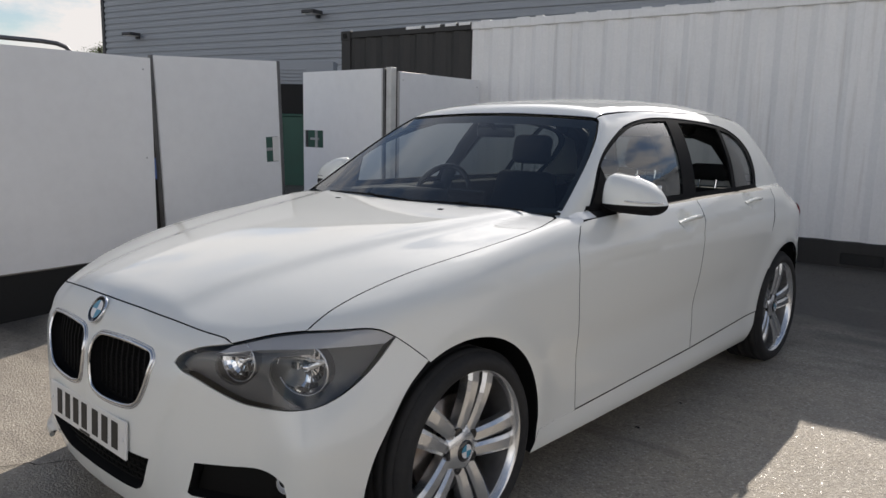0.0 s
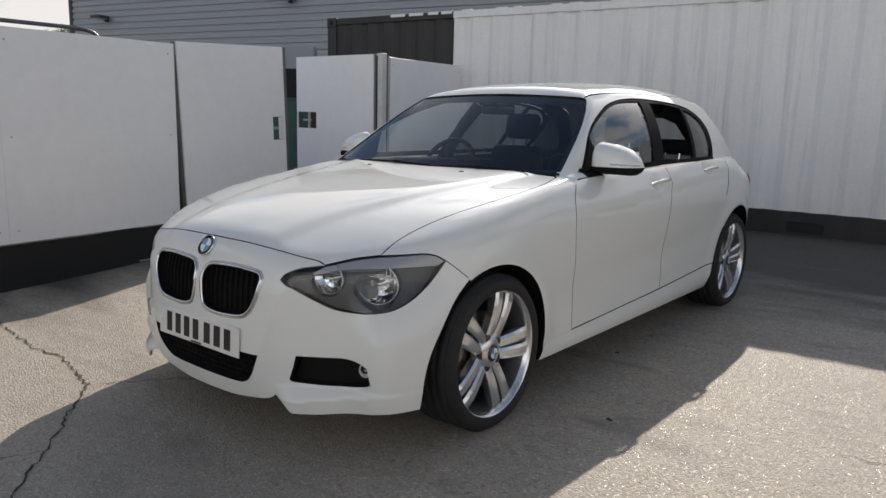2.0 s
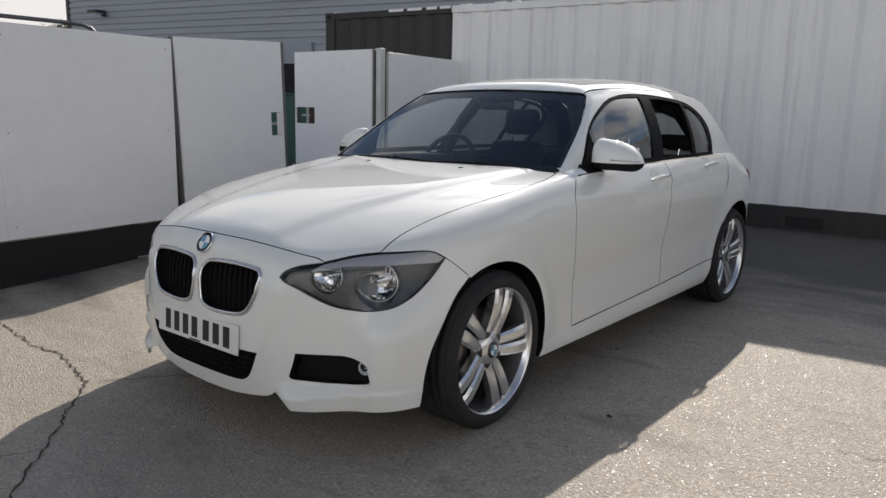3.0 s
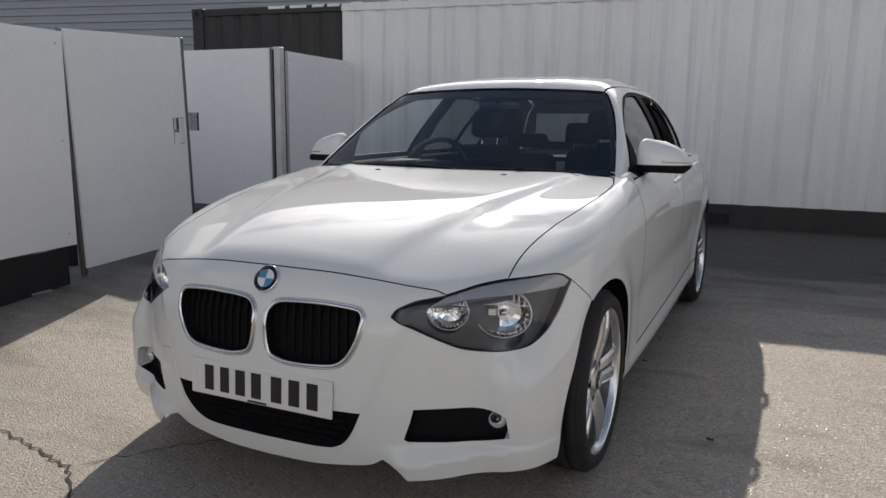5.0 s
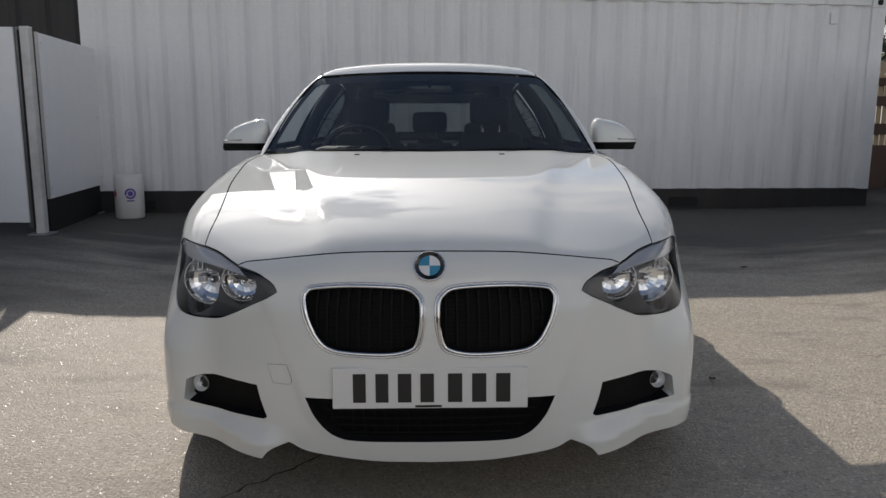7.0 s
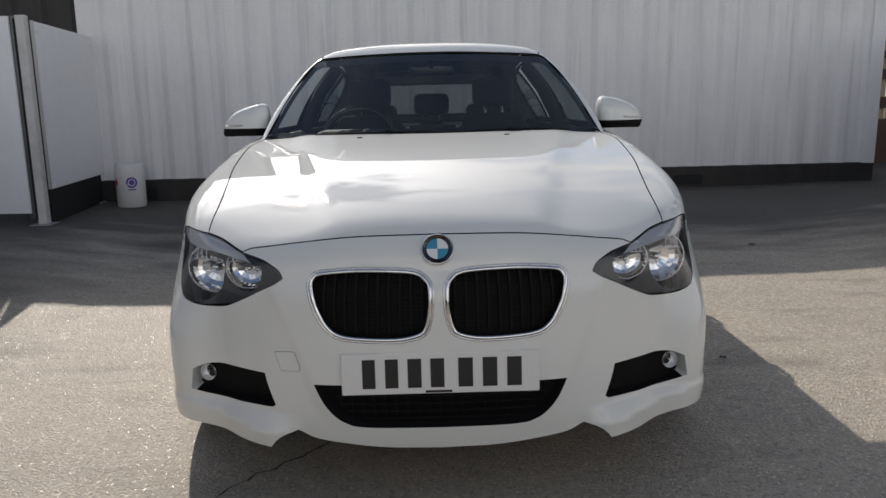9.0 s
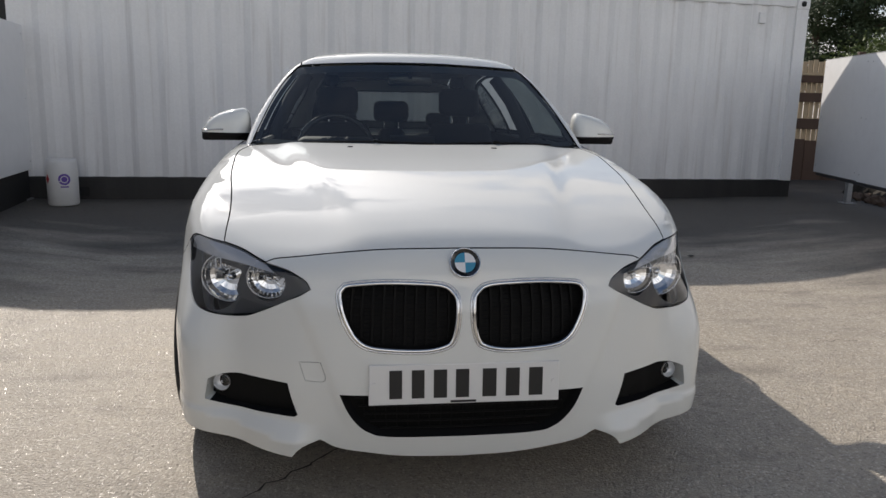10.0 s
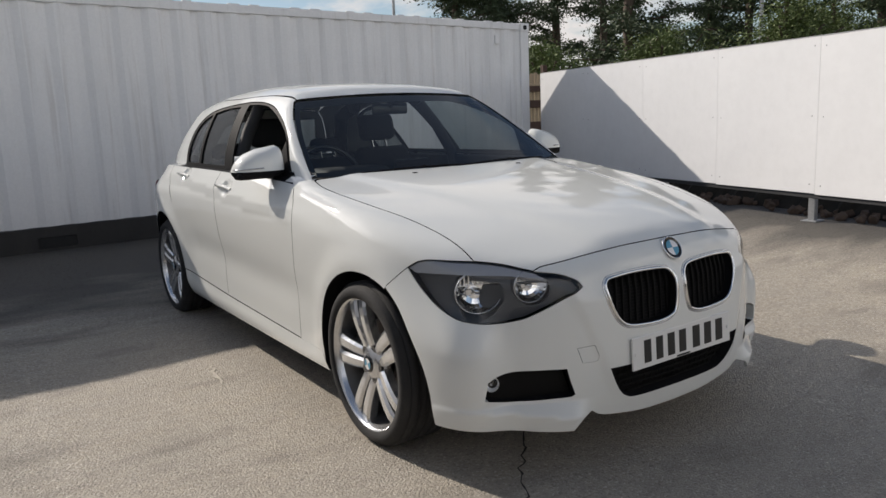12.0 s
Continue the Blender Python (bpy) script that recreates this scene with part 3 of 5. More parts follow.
tagged(put("rubble", mesh_of("rubble", rv, rf, material("rubble_stone", (.12, .085, .065), .9, grain=(20, .4)))), "broken brick and stone under the board fence", "rubble", kind="stuff")

bank = []
for i in range(60):
    t = i / 59
    x, y = 6.02 - 2.05 * t, 7.0 - 8.8 * t
    bank += [(x, y, .15), (x + .18 + rng.uniform(-.04, .04), y, .42 + rng.uniform(-.08, .08)), (x + 1.2, y, .55 + rng.uniform(-.05, .05)), (x + 9, y, .6)]
tagged(put("earth_bank", mesh_of("earth_bank", bank, [(4 * i + k, 4 * i + k + 1, 4 * i + k + 5, 4 * i + k + 4) for i in range(59) for k in range(3)], material("dark_soil", (.03, .026, .02), .95, grain=(12, .5), bump=.6, bump_scale=15))), "dark soil bank behind the board fence", "earth bank", kind="structure")

# plain walls added unseen behind the camera, closing the yard and bouncing sunlight forward
WALL_BOUNCE = material("bounce_wall", (.66, .655, .635), .8, stains=[(.6, .4, (.52, .51, .49))])
for nm, bm in (("wall_south", block(-16, 16, -17.3, -17, 0, 3.4)), ("wall_east", block(9.0, 9.3, -17, -3.5, 0, 2.4)), ("wall_west", block(-9.3, -9.0, -17, -6, 0, 2.4))):
    tagged(part(nm, bm, WALL_BOUNCE, None), "plain pale unseen wall, added to close the yard and bounce light", "wall", kind="structure")

# ---- shipping container ----
def container_side(x0, x1, z0, z1, depth=.029, pitch=.278):
    """Trapezoid ribs, upright."""
    v, f, x = [], [], x0
    prof = ((0, 0), (.072, 0), (.14, depth), (.212, depth))
    cols = []
    while x < x1:
        for dx, dy in prof:
            if x + dx <= x1:
                cols.append((x + dx, dy))
        x += pitch
    cols.append((x1, 0))
    for cx, cy in cols:
        v += [(cx, cy, z0), (cx, cy, z1)]
    f = [(2 * i, 2 * i + 2, 2 * i + 3, 2 * i + 1) for i in range(len(cols) - 1)]
    return v, f


ctn = thing("shipping_container", "long shipping container painted white, one end still black", "container", m=pose(4.992, 6.539, 0, 0, 0, 4.63))
L, T = 10.6, 2.444
for x0, x1, mat, lab in ((-L + .16, -8.51, BLACK_STEEL, "black unpainted steel"), (-8.51, -.16, WHITE_STEEL, "")):
    v, f = container_side(x0, x1, .33, T - .08)
    put("side_wall", mesh_of("side_wall", v, f, mat), ctn, lab)
    part("top_rail", block(x0 - .02, x1 + .0, -.012, .09, T - .085, T, .006), mat, ctn)
part("bottom_rail", block(-L + .1, -.1, -.02, .09, .0, .365, .008), BLACK_STEEL, ctn, "black painted bottom rail")
for x, mat in ((-L, BLACK_STEEL), (-.16, WHITE_STEEL)):
    part("corner_post", block(x, x + .16, -.02, .14, .355, T - .1, .006), mat, ctn)
    part("corner_foot", block(x + .004, x + .156, -.018, .138, .11, .356, .006), BLACK_STEEL, ctn)
    for z in (0, T - .11):
        c = part("corner_casting", block(x - .004, x + .166, -.028, .15, z, z + .118, .008), mat if z else BLACK_STEEL, ctn)
        part("lifting_hole", block(x + .05, x + .105, -.031, -.026, z + .03, z + .088, .012), DARK, c)
for i in range(34):
    x = -8.4 + i * .238
    if i % 3 != 1:
        part("rail_flake", block(x, x + rng.uniform(.08, .16), -.006, .05, T, T + .012, .003), WHITE_STEEL, ctn)
for x in (-9.5, -9.2, -8.9, -8.7):
    part("rail_flake", block(x, x + rng.uniform(.15, .25), -.016, .05, T - .03, T + .004, .003), WHITE_STEEL, ctn)
for x in (-2.35, -4.53, -6.38, -8.2):
    part("fork_pocket", block(x, x + .33, -.023, -.017, .17, .27, .01), DARK, ctn)
part("end_wall", block(-.04, -.004, .1, 2.3, .12, T - .05), WHITE_STEEL, ctn)
part("end_wall", block(-L, -L + .03, .1, 2.3, .12, T - .05), BLACK_STEEL, ctn)
part("roof", block(-L, 0, .05, 2.43, T - .05, T - .01), WHITE_STEEL, ctn)
part("back_wall", block(-L, 0, 2.38, 2.43, 0, T - .05), BLACK_STEEL, ctn)
part("vent", block(-.62, -.54, -.004, .03, 2.16, 2.28, .004), WHITE_STEEL, ctn)

# ---- gas bottle by the container ----
bottle = thing("gas_bottle", "white gas bottle with a purple round mark", "gas bottle", m=pose(-2.955, 5.47, float(ground_z(-2.955, 5.47))))
v, f = lathe([(0, 0), (.122, 0), (.135, .015), (.137, .33), (.131, .40), (.126, .43), (.117, .43), (.112, .36), (0, .34)], 32, "z")
put("shell", mesh_of("shell", v, f, BOTTLE, True), bottle)
for r0, r1, a0, a1, nm in ((.052, .034, 20, 200, "mark"), (.052, .034, 210, 380, "mark"), (.026, .0, 0, 360, "mark")):
    v, f = [], []
    for i in range(17):
        a = radians(a0 + (a1 - a0) * i / 16)
        for r in (r0, r1):
            u, w = r * math.cos(a), r * math.sin(a)
            q = u / .1385
            v.append((.1392 * math.sin(q + .45), -.1392 * math.cos(q + .45), .25 + w))
    f = [(2 * i, 2 * i + 1, 2 * i + 3, 2 * i + 2) for i in range(16)]
    put(nm, mesh_of(nm, v, f, PURPLE), bottle, "purple printed mark")
v = [(.1392 * math.sin(q - .75), -.1392 * math.cos(q - .75), .25 + w) for q, w in ((0, .045), (.2, 0), (0, -.045), (-.2, 0))]
put("warning_diamond", mesh_of("warning_diamond", v, [(0, 1, 2, 3)], RED), bottle, "red diamond sticker")
put("caption_bar", mesh_of("caption_bar", [(.1392 * math.sin(q + .45), -.1392 * math.cos(q + .45), z) for z in (.175, .187) for q in (-.25, -.08, .08, .25)], [(0, 1, 5, 4), (1, 2, 6, 5), (2, 3, 7, 6)], PURPLE), bottle)

# ---- warehouse ----
shed = thing("warehouse", "grey warehouse clad in ribbed horizontal metal sheeting", "building", m=pose(-24.85, 11.12, 0, 0, 0, 10.8))
v, f, cols = [], [], []
z = .9
while z < 6.8:
    cols += [(0, z), (0, z + .10), (.035, z + .125), (.035, z + .175)]
    z += .2
for y, zz in cols:
    v += [(0, y, zz), (20.5, y, zz)]
f = [(2 * i, 2 * i + 1, 2 * i + 3, 2 * i + 2) for i in range(len(cols) - 1)]
put("wall", mesh_of("wall", v, f, SHED), shed)
part("base_wall", block(0, 20.5, .02, .3, 0, .95), SHED, shed)
part("corner_trim", block(-.06, .08, -.03, .3, 0, 6.95), SHED_DARK, shed)
part("gable_wall", block(-.03, .03, .05, 15, 0, 6.85), SHED, shed)
part("gable_wall", block(20.47, 20.53, .05, 15, 0, 6.85), SHED, shed)
part("roof", block(-.2, 20.7, -.1, 15.2, 6.85, 7.0), SHED_DARK, shed)
part("roller_door", block(15.6, 17.6, -.03, .02, 0, 2.9, .01), SHED, shed)
for x, z in ((1.94, 4.0), (9.85, 4.26)):
    lamp = part("floodlight", block(x - .22, x + .22, -.55, -.12, z, z + .1, .02), SHED_DARK, shed, "black floodlight on a bracket")
    part("bracket", block(x - .03, x + .03, -.16, 0, z - .08, z + .02, .005), SHED_DARK, lamp)
    part("lens", block(x - .18, x + .18, -.52, -.16, z - .01, z - .001), BOTTLE, lamp)

# ---- things behind the gates ----
door_green = thing("green_cabinet", "dark green steel cabinet behind the gates", "cabinet", m=pose(-9.0, 7.2, 0, 0, 0, 40))
part("body", block(-.6, 1.1, 0, .5, 0, 1.38, .01), GREEN, door_green)
part("door", block(-.55, .0, -.02, .0, .1, 1.30, .005), GREEN, door_green)
part("top", block(-.62, 1.12, -.03, .52, 1.38, 1.42, .005), GREEN, door_green)
part("open_shelf", block(-.58, .9, .03, .45, 1.42, 1.94, .005), MATT_BLACK, door_green, "black recess over the cabinet")
part("upper_panel", block(-.58, .9, .05, .45, 1.94, 2.35, .005), SHED, door_green, "pale grey panel over the cabinet")
part("side_board", block(.80, 1.05, -.03, -.004, .1, 1.32, .004), TIMBER, door_green, "brown timber board")
for k in range(4):
    part("vent_slat", block(-.4, .4, .03, .06, 2.0 + .06 * k, 2.03 + .06 * k, .004), SHED, door_green)
crate = thing("blue_drum", "blue plastic drum behind the hoarding", "drum", m=pose(-4.6, 2.66, 0))
v, f = lathe([(0, 0), (.28, 0), (.3, .05), (.3, .4), (.31, .43), (.3, .46), (.3, .8), (.31, .83), (.3, .86), (.3, 1.12), (.28, 1.2), (0, 1.2)], 24, "z")
put("shell", mesh_of("shell", v, f, BLUE, True), crate)
van = thing("van", "dark grey van parked close behind the hoarding", "van", m=pose(-3.5, 0, 0))
part("body", block(-1.75, 0, -3.4, 1.15, .3, 1.10, .12, 3), VAN, van, "", True)
bm = block(-1.70, -.04, -2.3, 1.12, 1.06, 1.772, .10, 3)
for q in bm.verts:
    q.co.y -= .10 * max(q.co.z - 1.2, 0) if q.co.y > 0 else -.9 * max(q.co.z - 1.1, 0)
part("cab", bm, VAN, van, "grey van roof and upper sides", True)
v, f = tube([(.03, -2.2, 1.72), (.03, -2.05, 1.78), (.03, -1.0, 1.802), (.03, .6, 1.80), (.03, 1.20, 1.797), (.03, 1.30, 1.79), (.03, 1.36, 1.772), (.03, 1.395, 1.74), (.03, 1.41, 1.68), (.03, 1.41, .9)], .016, 10)
put("roof_rail", mesh_of("roof_rail", v, f, GALV_DARK, True), van, "dull metal tube rail with a rounded corner")
for y in (-1.6, .3):
    part("rail_foot", block(-.02, .04, y - .03, y + .03, 1.70, 1.80, .006), GALV_DARK, van)
part("rail_arm", rod((-.1, 1.41, .92), (.03, 1.41, .92), .016), GALV_DARK, van)
part("tail_bar", block(-1.6, -.02, 1.10, 1.43, .86, .95, .02), GALV_DARK, van)
for y in (-2.6, .3):
    v, f = lathe([(.1, -.1), (.33, -.1), (.34, 0), (.33, .1), (.1, .1)], 24, "x")
    put("wheel", mesh_of("wheel", v, f, SHED_DARK, True), van, m=pose(-.15, y, .34))

# ---- timber fence beside the container ----
tf = thing("timber_fence", "tan batten fence with dark brown rails behind the container", "fence")
for i in range(34):
    x = 4.7 + i * .085
    part("picket", block(x, x + .068, 8.88, 8.90, .1, 1.93 + .015 * (i % 3), .003), BATTEN, tf)
for z0, z1 in ((.30, .45), (.93, 1.085), (1.334, 1.468), (1.62, 1.72)):
    part("rail", block(4.6, 7.6, 8.80, 8.878, z0, z1, .004), TIMBER, tf)
# top rail takes the pale batten colour to stand for sunlight on it
part("top_rail", block(4.6, 7.6, 8.79, 8.87, 1.722, 1.76, .004), BATTEN, tf, "top rail with sunlight put into its pale colour")
for i in range(9):
    x = 4.6 + i * .33
    part("lower_board", block(x, x + .322, 8.77, 8.795, .08, .76 + .02 * (i % 2), .004), TIMBER, tf)
for x in (4.8, 6.1, 7.4):
    part("post", block(x, x + .1, 8.902, 8.98, 0, 2.1, .004), TIMBER, tf)

# ---- lamp poles and trees ----
for az, dist, h, nm in ((31.1, 30, 9.0, "lamp_pole"), (56.95, 26, 9, "lamp_pole")):
    x, y = -2.09 + dist * math.sin(radians(az)), -1.64 + dist * math.cos(radians(az))
    pole = thing(nm, "thin grey steel lamp pole beyond the fence", "pole", m=pose(x, y, 0))
    part("shaft", rod((0, 0, 0), (0, 0, h), .07, .045), GALV, pole)
    part("bracket", rod((0, 0, h), (.9, 0, h + .1), .03), GALV, pole)
    part("head", block(.8, 1.3, -.1, .1, h + .06, h + .16, .02), GALV, pole)


def tree(x, y, h, spread, pine, seed):
    """A tapered trunk, limbs and a crown of many small leaf clumps with gaps."""
    r = random.Random(seed)
    tr = thing("pine_tree" if pine else "leafy_tree", "tall dark pine with thin gappy branches" if pine else "bright green leafy tree beyond the fence", "tree", "trees beyond the fence", m=pose(x, y, 0, 0, 0, r.uniform(0, 360)))
    v, f = tube([(r.uniform(-.1, .1), r.uniform(-.1, .1), h * k / 6) for k in range(7)], h * .014, 7)
    v = [(p[0] * (1 - .1 * p[2] / h), p[1], p[2]) for p in v]
    put("trunk", mesh_of("trunk", v, f, BARK, True), tr)
    lv, lf, bv, bf = [], [], [], []
    tiers = 34 if pine else 26
    for i in range(tiers):
        t = (i + r.random()) / tiers
        z = h * (.16 + .82 * t)
        reach = spread * ((1 - t) ** .7 + .12) * r.uniform(.45, 1.1) if pine else spread * math.sin(math.pi * min(.98, .25 + .72 * t)) * r.uniform(.5, 1.1)
        a = r.uniform(0, 2 * math.pi)
        tip = Vector((reach * math.cos(a), reach * math.sin(a), z + (reach * .12 if pine else reach * .5)))
        base = Vector((0, 0, z - (.1 if pine else .6)))
        lb, fb = tube([base, (base + tip) / 2 + Vector((0, 0, .1)), tip], .035, 4)
        k = len(bv)
        bv += lb
        bf += [tuple(n + k for n in q) for q in fb]
        for c in range(7):
            centre = base.lerp(tip, .12 + .15 * c) + Vector((r.uniform(-.3, .3), r.uniform(-.3, .3), r.uniform(-.15, .25)))
            size = spread * (.105 if pine else .2) * r.uniform(.6, 1.2)
            for _ in range(112 if pine else 105):
                p = centre + Vector((r.gauss(0, size), r.gauss(0, size), r.gauss(0, size * .45)))
                s = r.uniform(.035, .09) if pine else r.uniform(.02, .06)
                d1 = Vector((r.uniform(-1, 1), r.uniform(-1, 1), r.uniform(-.6, .6))).normalized() * s
                d2 = d1.cross(Vector((r.uniform(-1, 1), r.uniform(-1, 1), r.uniform(-1, 1)))).normalized() * s * .55
                k = len(lv)
                lv += [p - d1, p + d2, p + d1, p - d2]
                lf.append((k, k + 1, k + 2, k + 3))
    tagged(put("branchwork", mesh_of("branchwork", bv, bf, BARK), tr), kind="stuff")
    tagged(put("crown", mesh_of("crown", lv, lf, LEAF if pine else LEAF_LIGHT), tr), kind="stuff")


rt = random.Random(11)
for i in range(19):
    az = 35.0 + i * 2.6 + rt.uniform(-.6, .6)
    dist = rt.uniform(27, 38)
    pine = i % 4 != 2
    tree(-1.6 + dist * math.sin(radians(az)), -1.6 + dist * math.cos(radians(az)), rt.uniform(11, 14) + (0 if i > 1 else -4) if pine else rt.uniform(4.2, 5.5), rt.uniform(2.2, 3.0), pine, i)
for i in range(4):
    az = 41 + i * 8.5
    tree(-1.6 + 22 * math.sin(radians(az)), -1.6 + 22 * math.cos(radians(az)), rt.uniform(3.0, 3.9), rt.uniform(1.2, 1.7), False, 50 + i)
tree(-36, 15.9, 4.7, 1.5, False, 90)
# ---- the car ----
PAINT = material("white_car_paint", (.74, .752, .724), .6, coat=1.0)
PAINT.node_tree.nodes["Principled BSDF"].inputs["Coat Roughness"].default_value = .035
PAINT.node_tree.nodes["Principled BSDF"].inputs["Specular IOR Level"].default_value = 0.0
TRIM = material("black_trim", (.016, .016, .017), .5, grain=(200, .3))
TRIM.node_tree.nodes["Principled BSDF"].inputs["Specular IOR Level"].default_value = .02
GLOSS = material("gloss_black", (.012, .012, .013), .12, coat=.6)
CHROME = material("chrome", (.70, .71, .72), .07, 1.0)
REFLECTOR = material("lamp_reflector", (.80, .81, .82), .07, 1.0)
HOUSING = material("lamp_housing", (.07, .071, .074), .42, 0)
FOG_BOWL = material("fog_lamp_bowl", (.86, .87, .88), .35, .45)
LAMP_RIM = material("lamp_rim", (.62, .63, .64), .25, .8)
RUBBER = material("tyre_rubber", (.018, .018, .019), .85, stains=[(6, .35, (.05, .048, .045))], grain=(90, .3), bump=.15, bump_scale=120)
ALLOY = material("silver_alloy", (.74, .75, .76), .22, .85, coat=.5, grain=(300, .06))
ALLOY_DARK = material("dark_alloy", (.04, .04, .042), .4, .4)
# barrel grey darkened to hold the shade behind the spokes; stains are grime
BARREL = material("shaded_barrel", (.16, .16, .162), .45, .6, stains=[(14, .5, (.08, .07, .06))])
DISC = material("brake_disc", (.30, .27, .25), .35, .9, stains=[(20, .5, (.16, .10, .07))])
GRILLE = material("grille_black", (.009, .009, .009), .6)
GRILLE.node_tree.nodes["Principled BSDF"].inputs["Specular IOR Level"].default_value = .10
SEAT = material("dark_cloth", (.022, .022, .025), .85, grain=(180, .4), bump=.3, bump_scale=300)
DASH = material("soft_dash", (.02, .02, .021), .7, grain=(250, .3), bump=.2, bump_scale=400)
PLATE = material("plate_white", (.75, .75, .73), .35, coat=.3)
INK = material("black_print", (.012, .012, .012), .5)
BADGE_BLUE = material("badge_blue", (.04, .27, .42), .3, coat=.6)
BADGE_WHITE = material("badge_white", (.8, .8, .8), .3, coat=.6)
TAIL_RED = material("tail_lens_red", (.16, .012, .014), .15, coat=.8)
PLASTIC_GREY = material("grey_plastic", (.36, .365, .38), .25, coat=.8)
WINDSCREEN = glass("windscreen_glass", (.54, .59, .585), base=.04)
SIDE_GLASS = glass("side_glass", (.52, .58, .57), base=.09)
DARK_GLASS = glass("dark_rear_glass", (.34, .36, .355), gloss=.8, base=.075)
LAMP_GLASS = glass("lamp_cover", (.94, .95, .96), base=.035)

car = thing("car", "white five-door hatchback car parked on the concrete", "car")
SCALE = {"nose": (.85, 1.0), "flank": (1.0, .62), "top": (1, 1), "front": (1, 1), "back": (1, 1), "side": (1, 1)}


def smooth_line(pts, gap):
    """Catmull-Rom through flat points, resampled."""
    pts = np.asarray(pts, float)
    if len(pts) == 2:
        n = max(1, int(np.linalg.norm(pts[1] - pts[0]) / gap))
        return [pts[0] + (pts[1] - pts[0]) * k / n for k in range(n)]
    out, q = [], np.vstack([2 * pts[0] - pts[1], pts, 2 * pts[-1] - pts[-2]])
    for i in range(1, len(q) - 2):
        n = max(1, int(np.linalg.norm(q[i + 1] - q[i]) / gap))
        for k in range(n):
            s = k / n
            out.append(.5 * (2 * q[i] + (q[i + 1] - q[i - 1]) * s + (2 * q[i - 1] - 5 * q[i] + 4 * q[i + 1] - q[i + 2]) * s * s + (3 * q[i] - q[i - 1] - 3 * q[i + 1] + q[i + 2]) * s ** 3))
    return out


def loop_of(kind, lines, gap=.01):
    """Closed flat outline from smooth lines in space; each line's end is a corner."""
    sc, out = np.array(SCALE[kind]), []
    for ln in lines:
        out += smooth_line(drop_to(kind, ln) * sc, gap)
    return np.array(out)


def ring_of(kind, pts, gap=.01):
    """Closed smooth outline with no corner."""
    p = drop_to(kind, pts) * np.array(SCALE[kind])
    p = np.vstack([p[-2:], p, p[:3]])
    q = smooth_line(p, gap)
    a = np.array(q)
    start = np.argmin(np.linalg.norm(a[:len(a) // 2] - p[2], axis=1))
    end = len(a) - 1 - np.argmin(np.linalg.norm(a[::-1][:len(a) // 2] - p[2], axis=1))
    return a[start:end]


def area(p):
    x, y = p.T
    return .5 * np.sum(x * np.roll(y, -1) - np.roll(x, -1) * y)


def inset(p, g):
    """Moves an outline inwards by g."""
    a, b = np.roll(p, 1, 0), np.roll(p, -1, 0)
    t = b - a
    t /= np.maximum(np.linalg.norm(t, axis=1), 1e-9)[:, None]
    n = np.stack([-t[:, 1], t[:, 0]], 1) * np.sign(area(p))
    return p + n * g


def within(p, q):
    x, y, c = q[:, 0], q[:, 1], np.zeros(len(q), bool)
    for (x0, y0), (x1, y1) in zip(p, np.roll(p, -1, 0)):
        if y0 != y1:
            c ^= ((y0 > y) != (y1 > y)) & (x < (x1 - x0) * (y - y0) / (y1 - y0) + x0)
    return c


def sheet(f, kind, outer, holes=(), step=.02, offset=0.0, depth=.012, hole_depth=None, gap=.0021):
    """Triangles that fill an outline less its holes, lifted onto the form f, with folded edges. Gives points, faces, normals."""
    sc = np.array(SCALE[kind])
    outer = inset(outer, gap)
    loops = [outer] + [np.asarray(h) for h in holes]
    edge_pts = np.vstack(loops)
    lo, hi = outer.min(0), outer.max(0)
    gx, gy = np.meshgrid(np.arange(lo[0] + step / 2, hi[0], step), np.arange(lo[1] + step / 2, hi[1], step))
    gx = gx + (np.arange(gx.shape[0])[:, None] % 2) * step * .5
    g = np.stack([gx.ravel(), gy.ravel()], 1)
    ok = within(outer, g)
    for h in holes:
        ok &= ~within(h, g)
    g = g[ok]
    if len(g):
        near = np.full(len(g), 9.0)
        for e in np.array_split(edge_pts, max(1, len(edge_pts) // 60)):
            near = np.minimum(near, np.linalg.norm(g[:, None] - e[None], axis=2).min(1))
        g = g[near > .55 * step]
    pts = np.vstack([edge_pts, g])
    edges, k = [], 0
    for lp in loops:
        edges += [(k + i, k + (i + 1) % len(lp)) for i in range(len(lp))]
        k += len(lp)
    pv, _, pf = geometry_cdt([Vector(p) for p in pts], edges, [], 0, 1e-7)[:3]
    q = np.array([tuple(v) for v in pv])
    tri = np.array([t for t in pf if len(t) == 3])
    mid = q[tri].mean(1)
    ok = within(outer, mid)
    for h in holes:
        ok &= ~within(h, mid)
    tri = tri[ok]
    P = lift(f, kind, q / sc)
    N = normals(f, P)
    P = P + N * offset
    c = np.cross(P[tri[:, 1]] - P[tri[:, 0]], P[tri[:, 2]] - P[tri[:, 0]])
    bad = (c * N[tri[:, 0]]).sum(1) < 0
    tri[bad] = tri[bad][:, ::-1]
    verts, nrm, faces = P.tolist(), N.tolist(), tri.tolist()
    if depth:
        count = {}
        for a, b, d in faces:
            for e in ((a, b), (b, d), (d, a)):
                count.setdefault((min(e), max(e)), []).append(e)
        outer_set = within(inset(outer, .004), q)
        for e in [v[0] for v in count.values() if len(v) == 1]:
            a, b = e
            is_hole = outer_set[a] and outer_set[b]
            dd = depth if not is_hole or hole_depth is None else hole_depth
            side = np.cross(P[b] - P[a], N[a])
            side /= max(np.linalg.norm(side), 1e-9)
            k = len(verts)
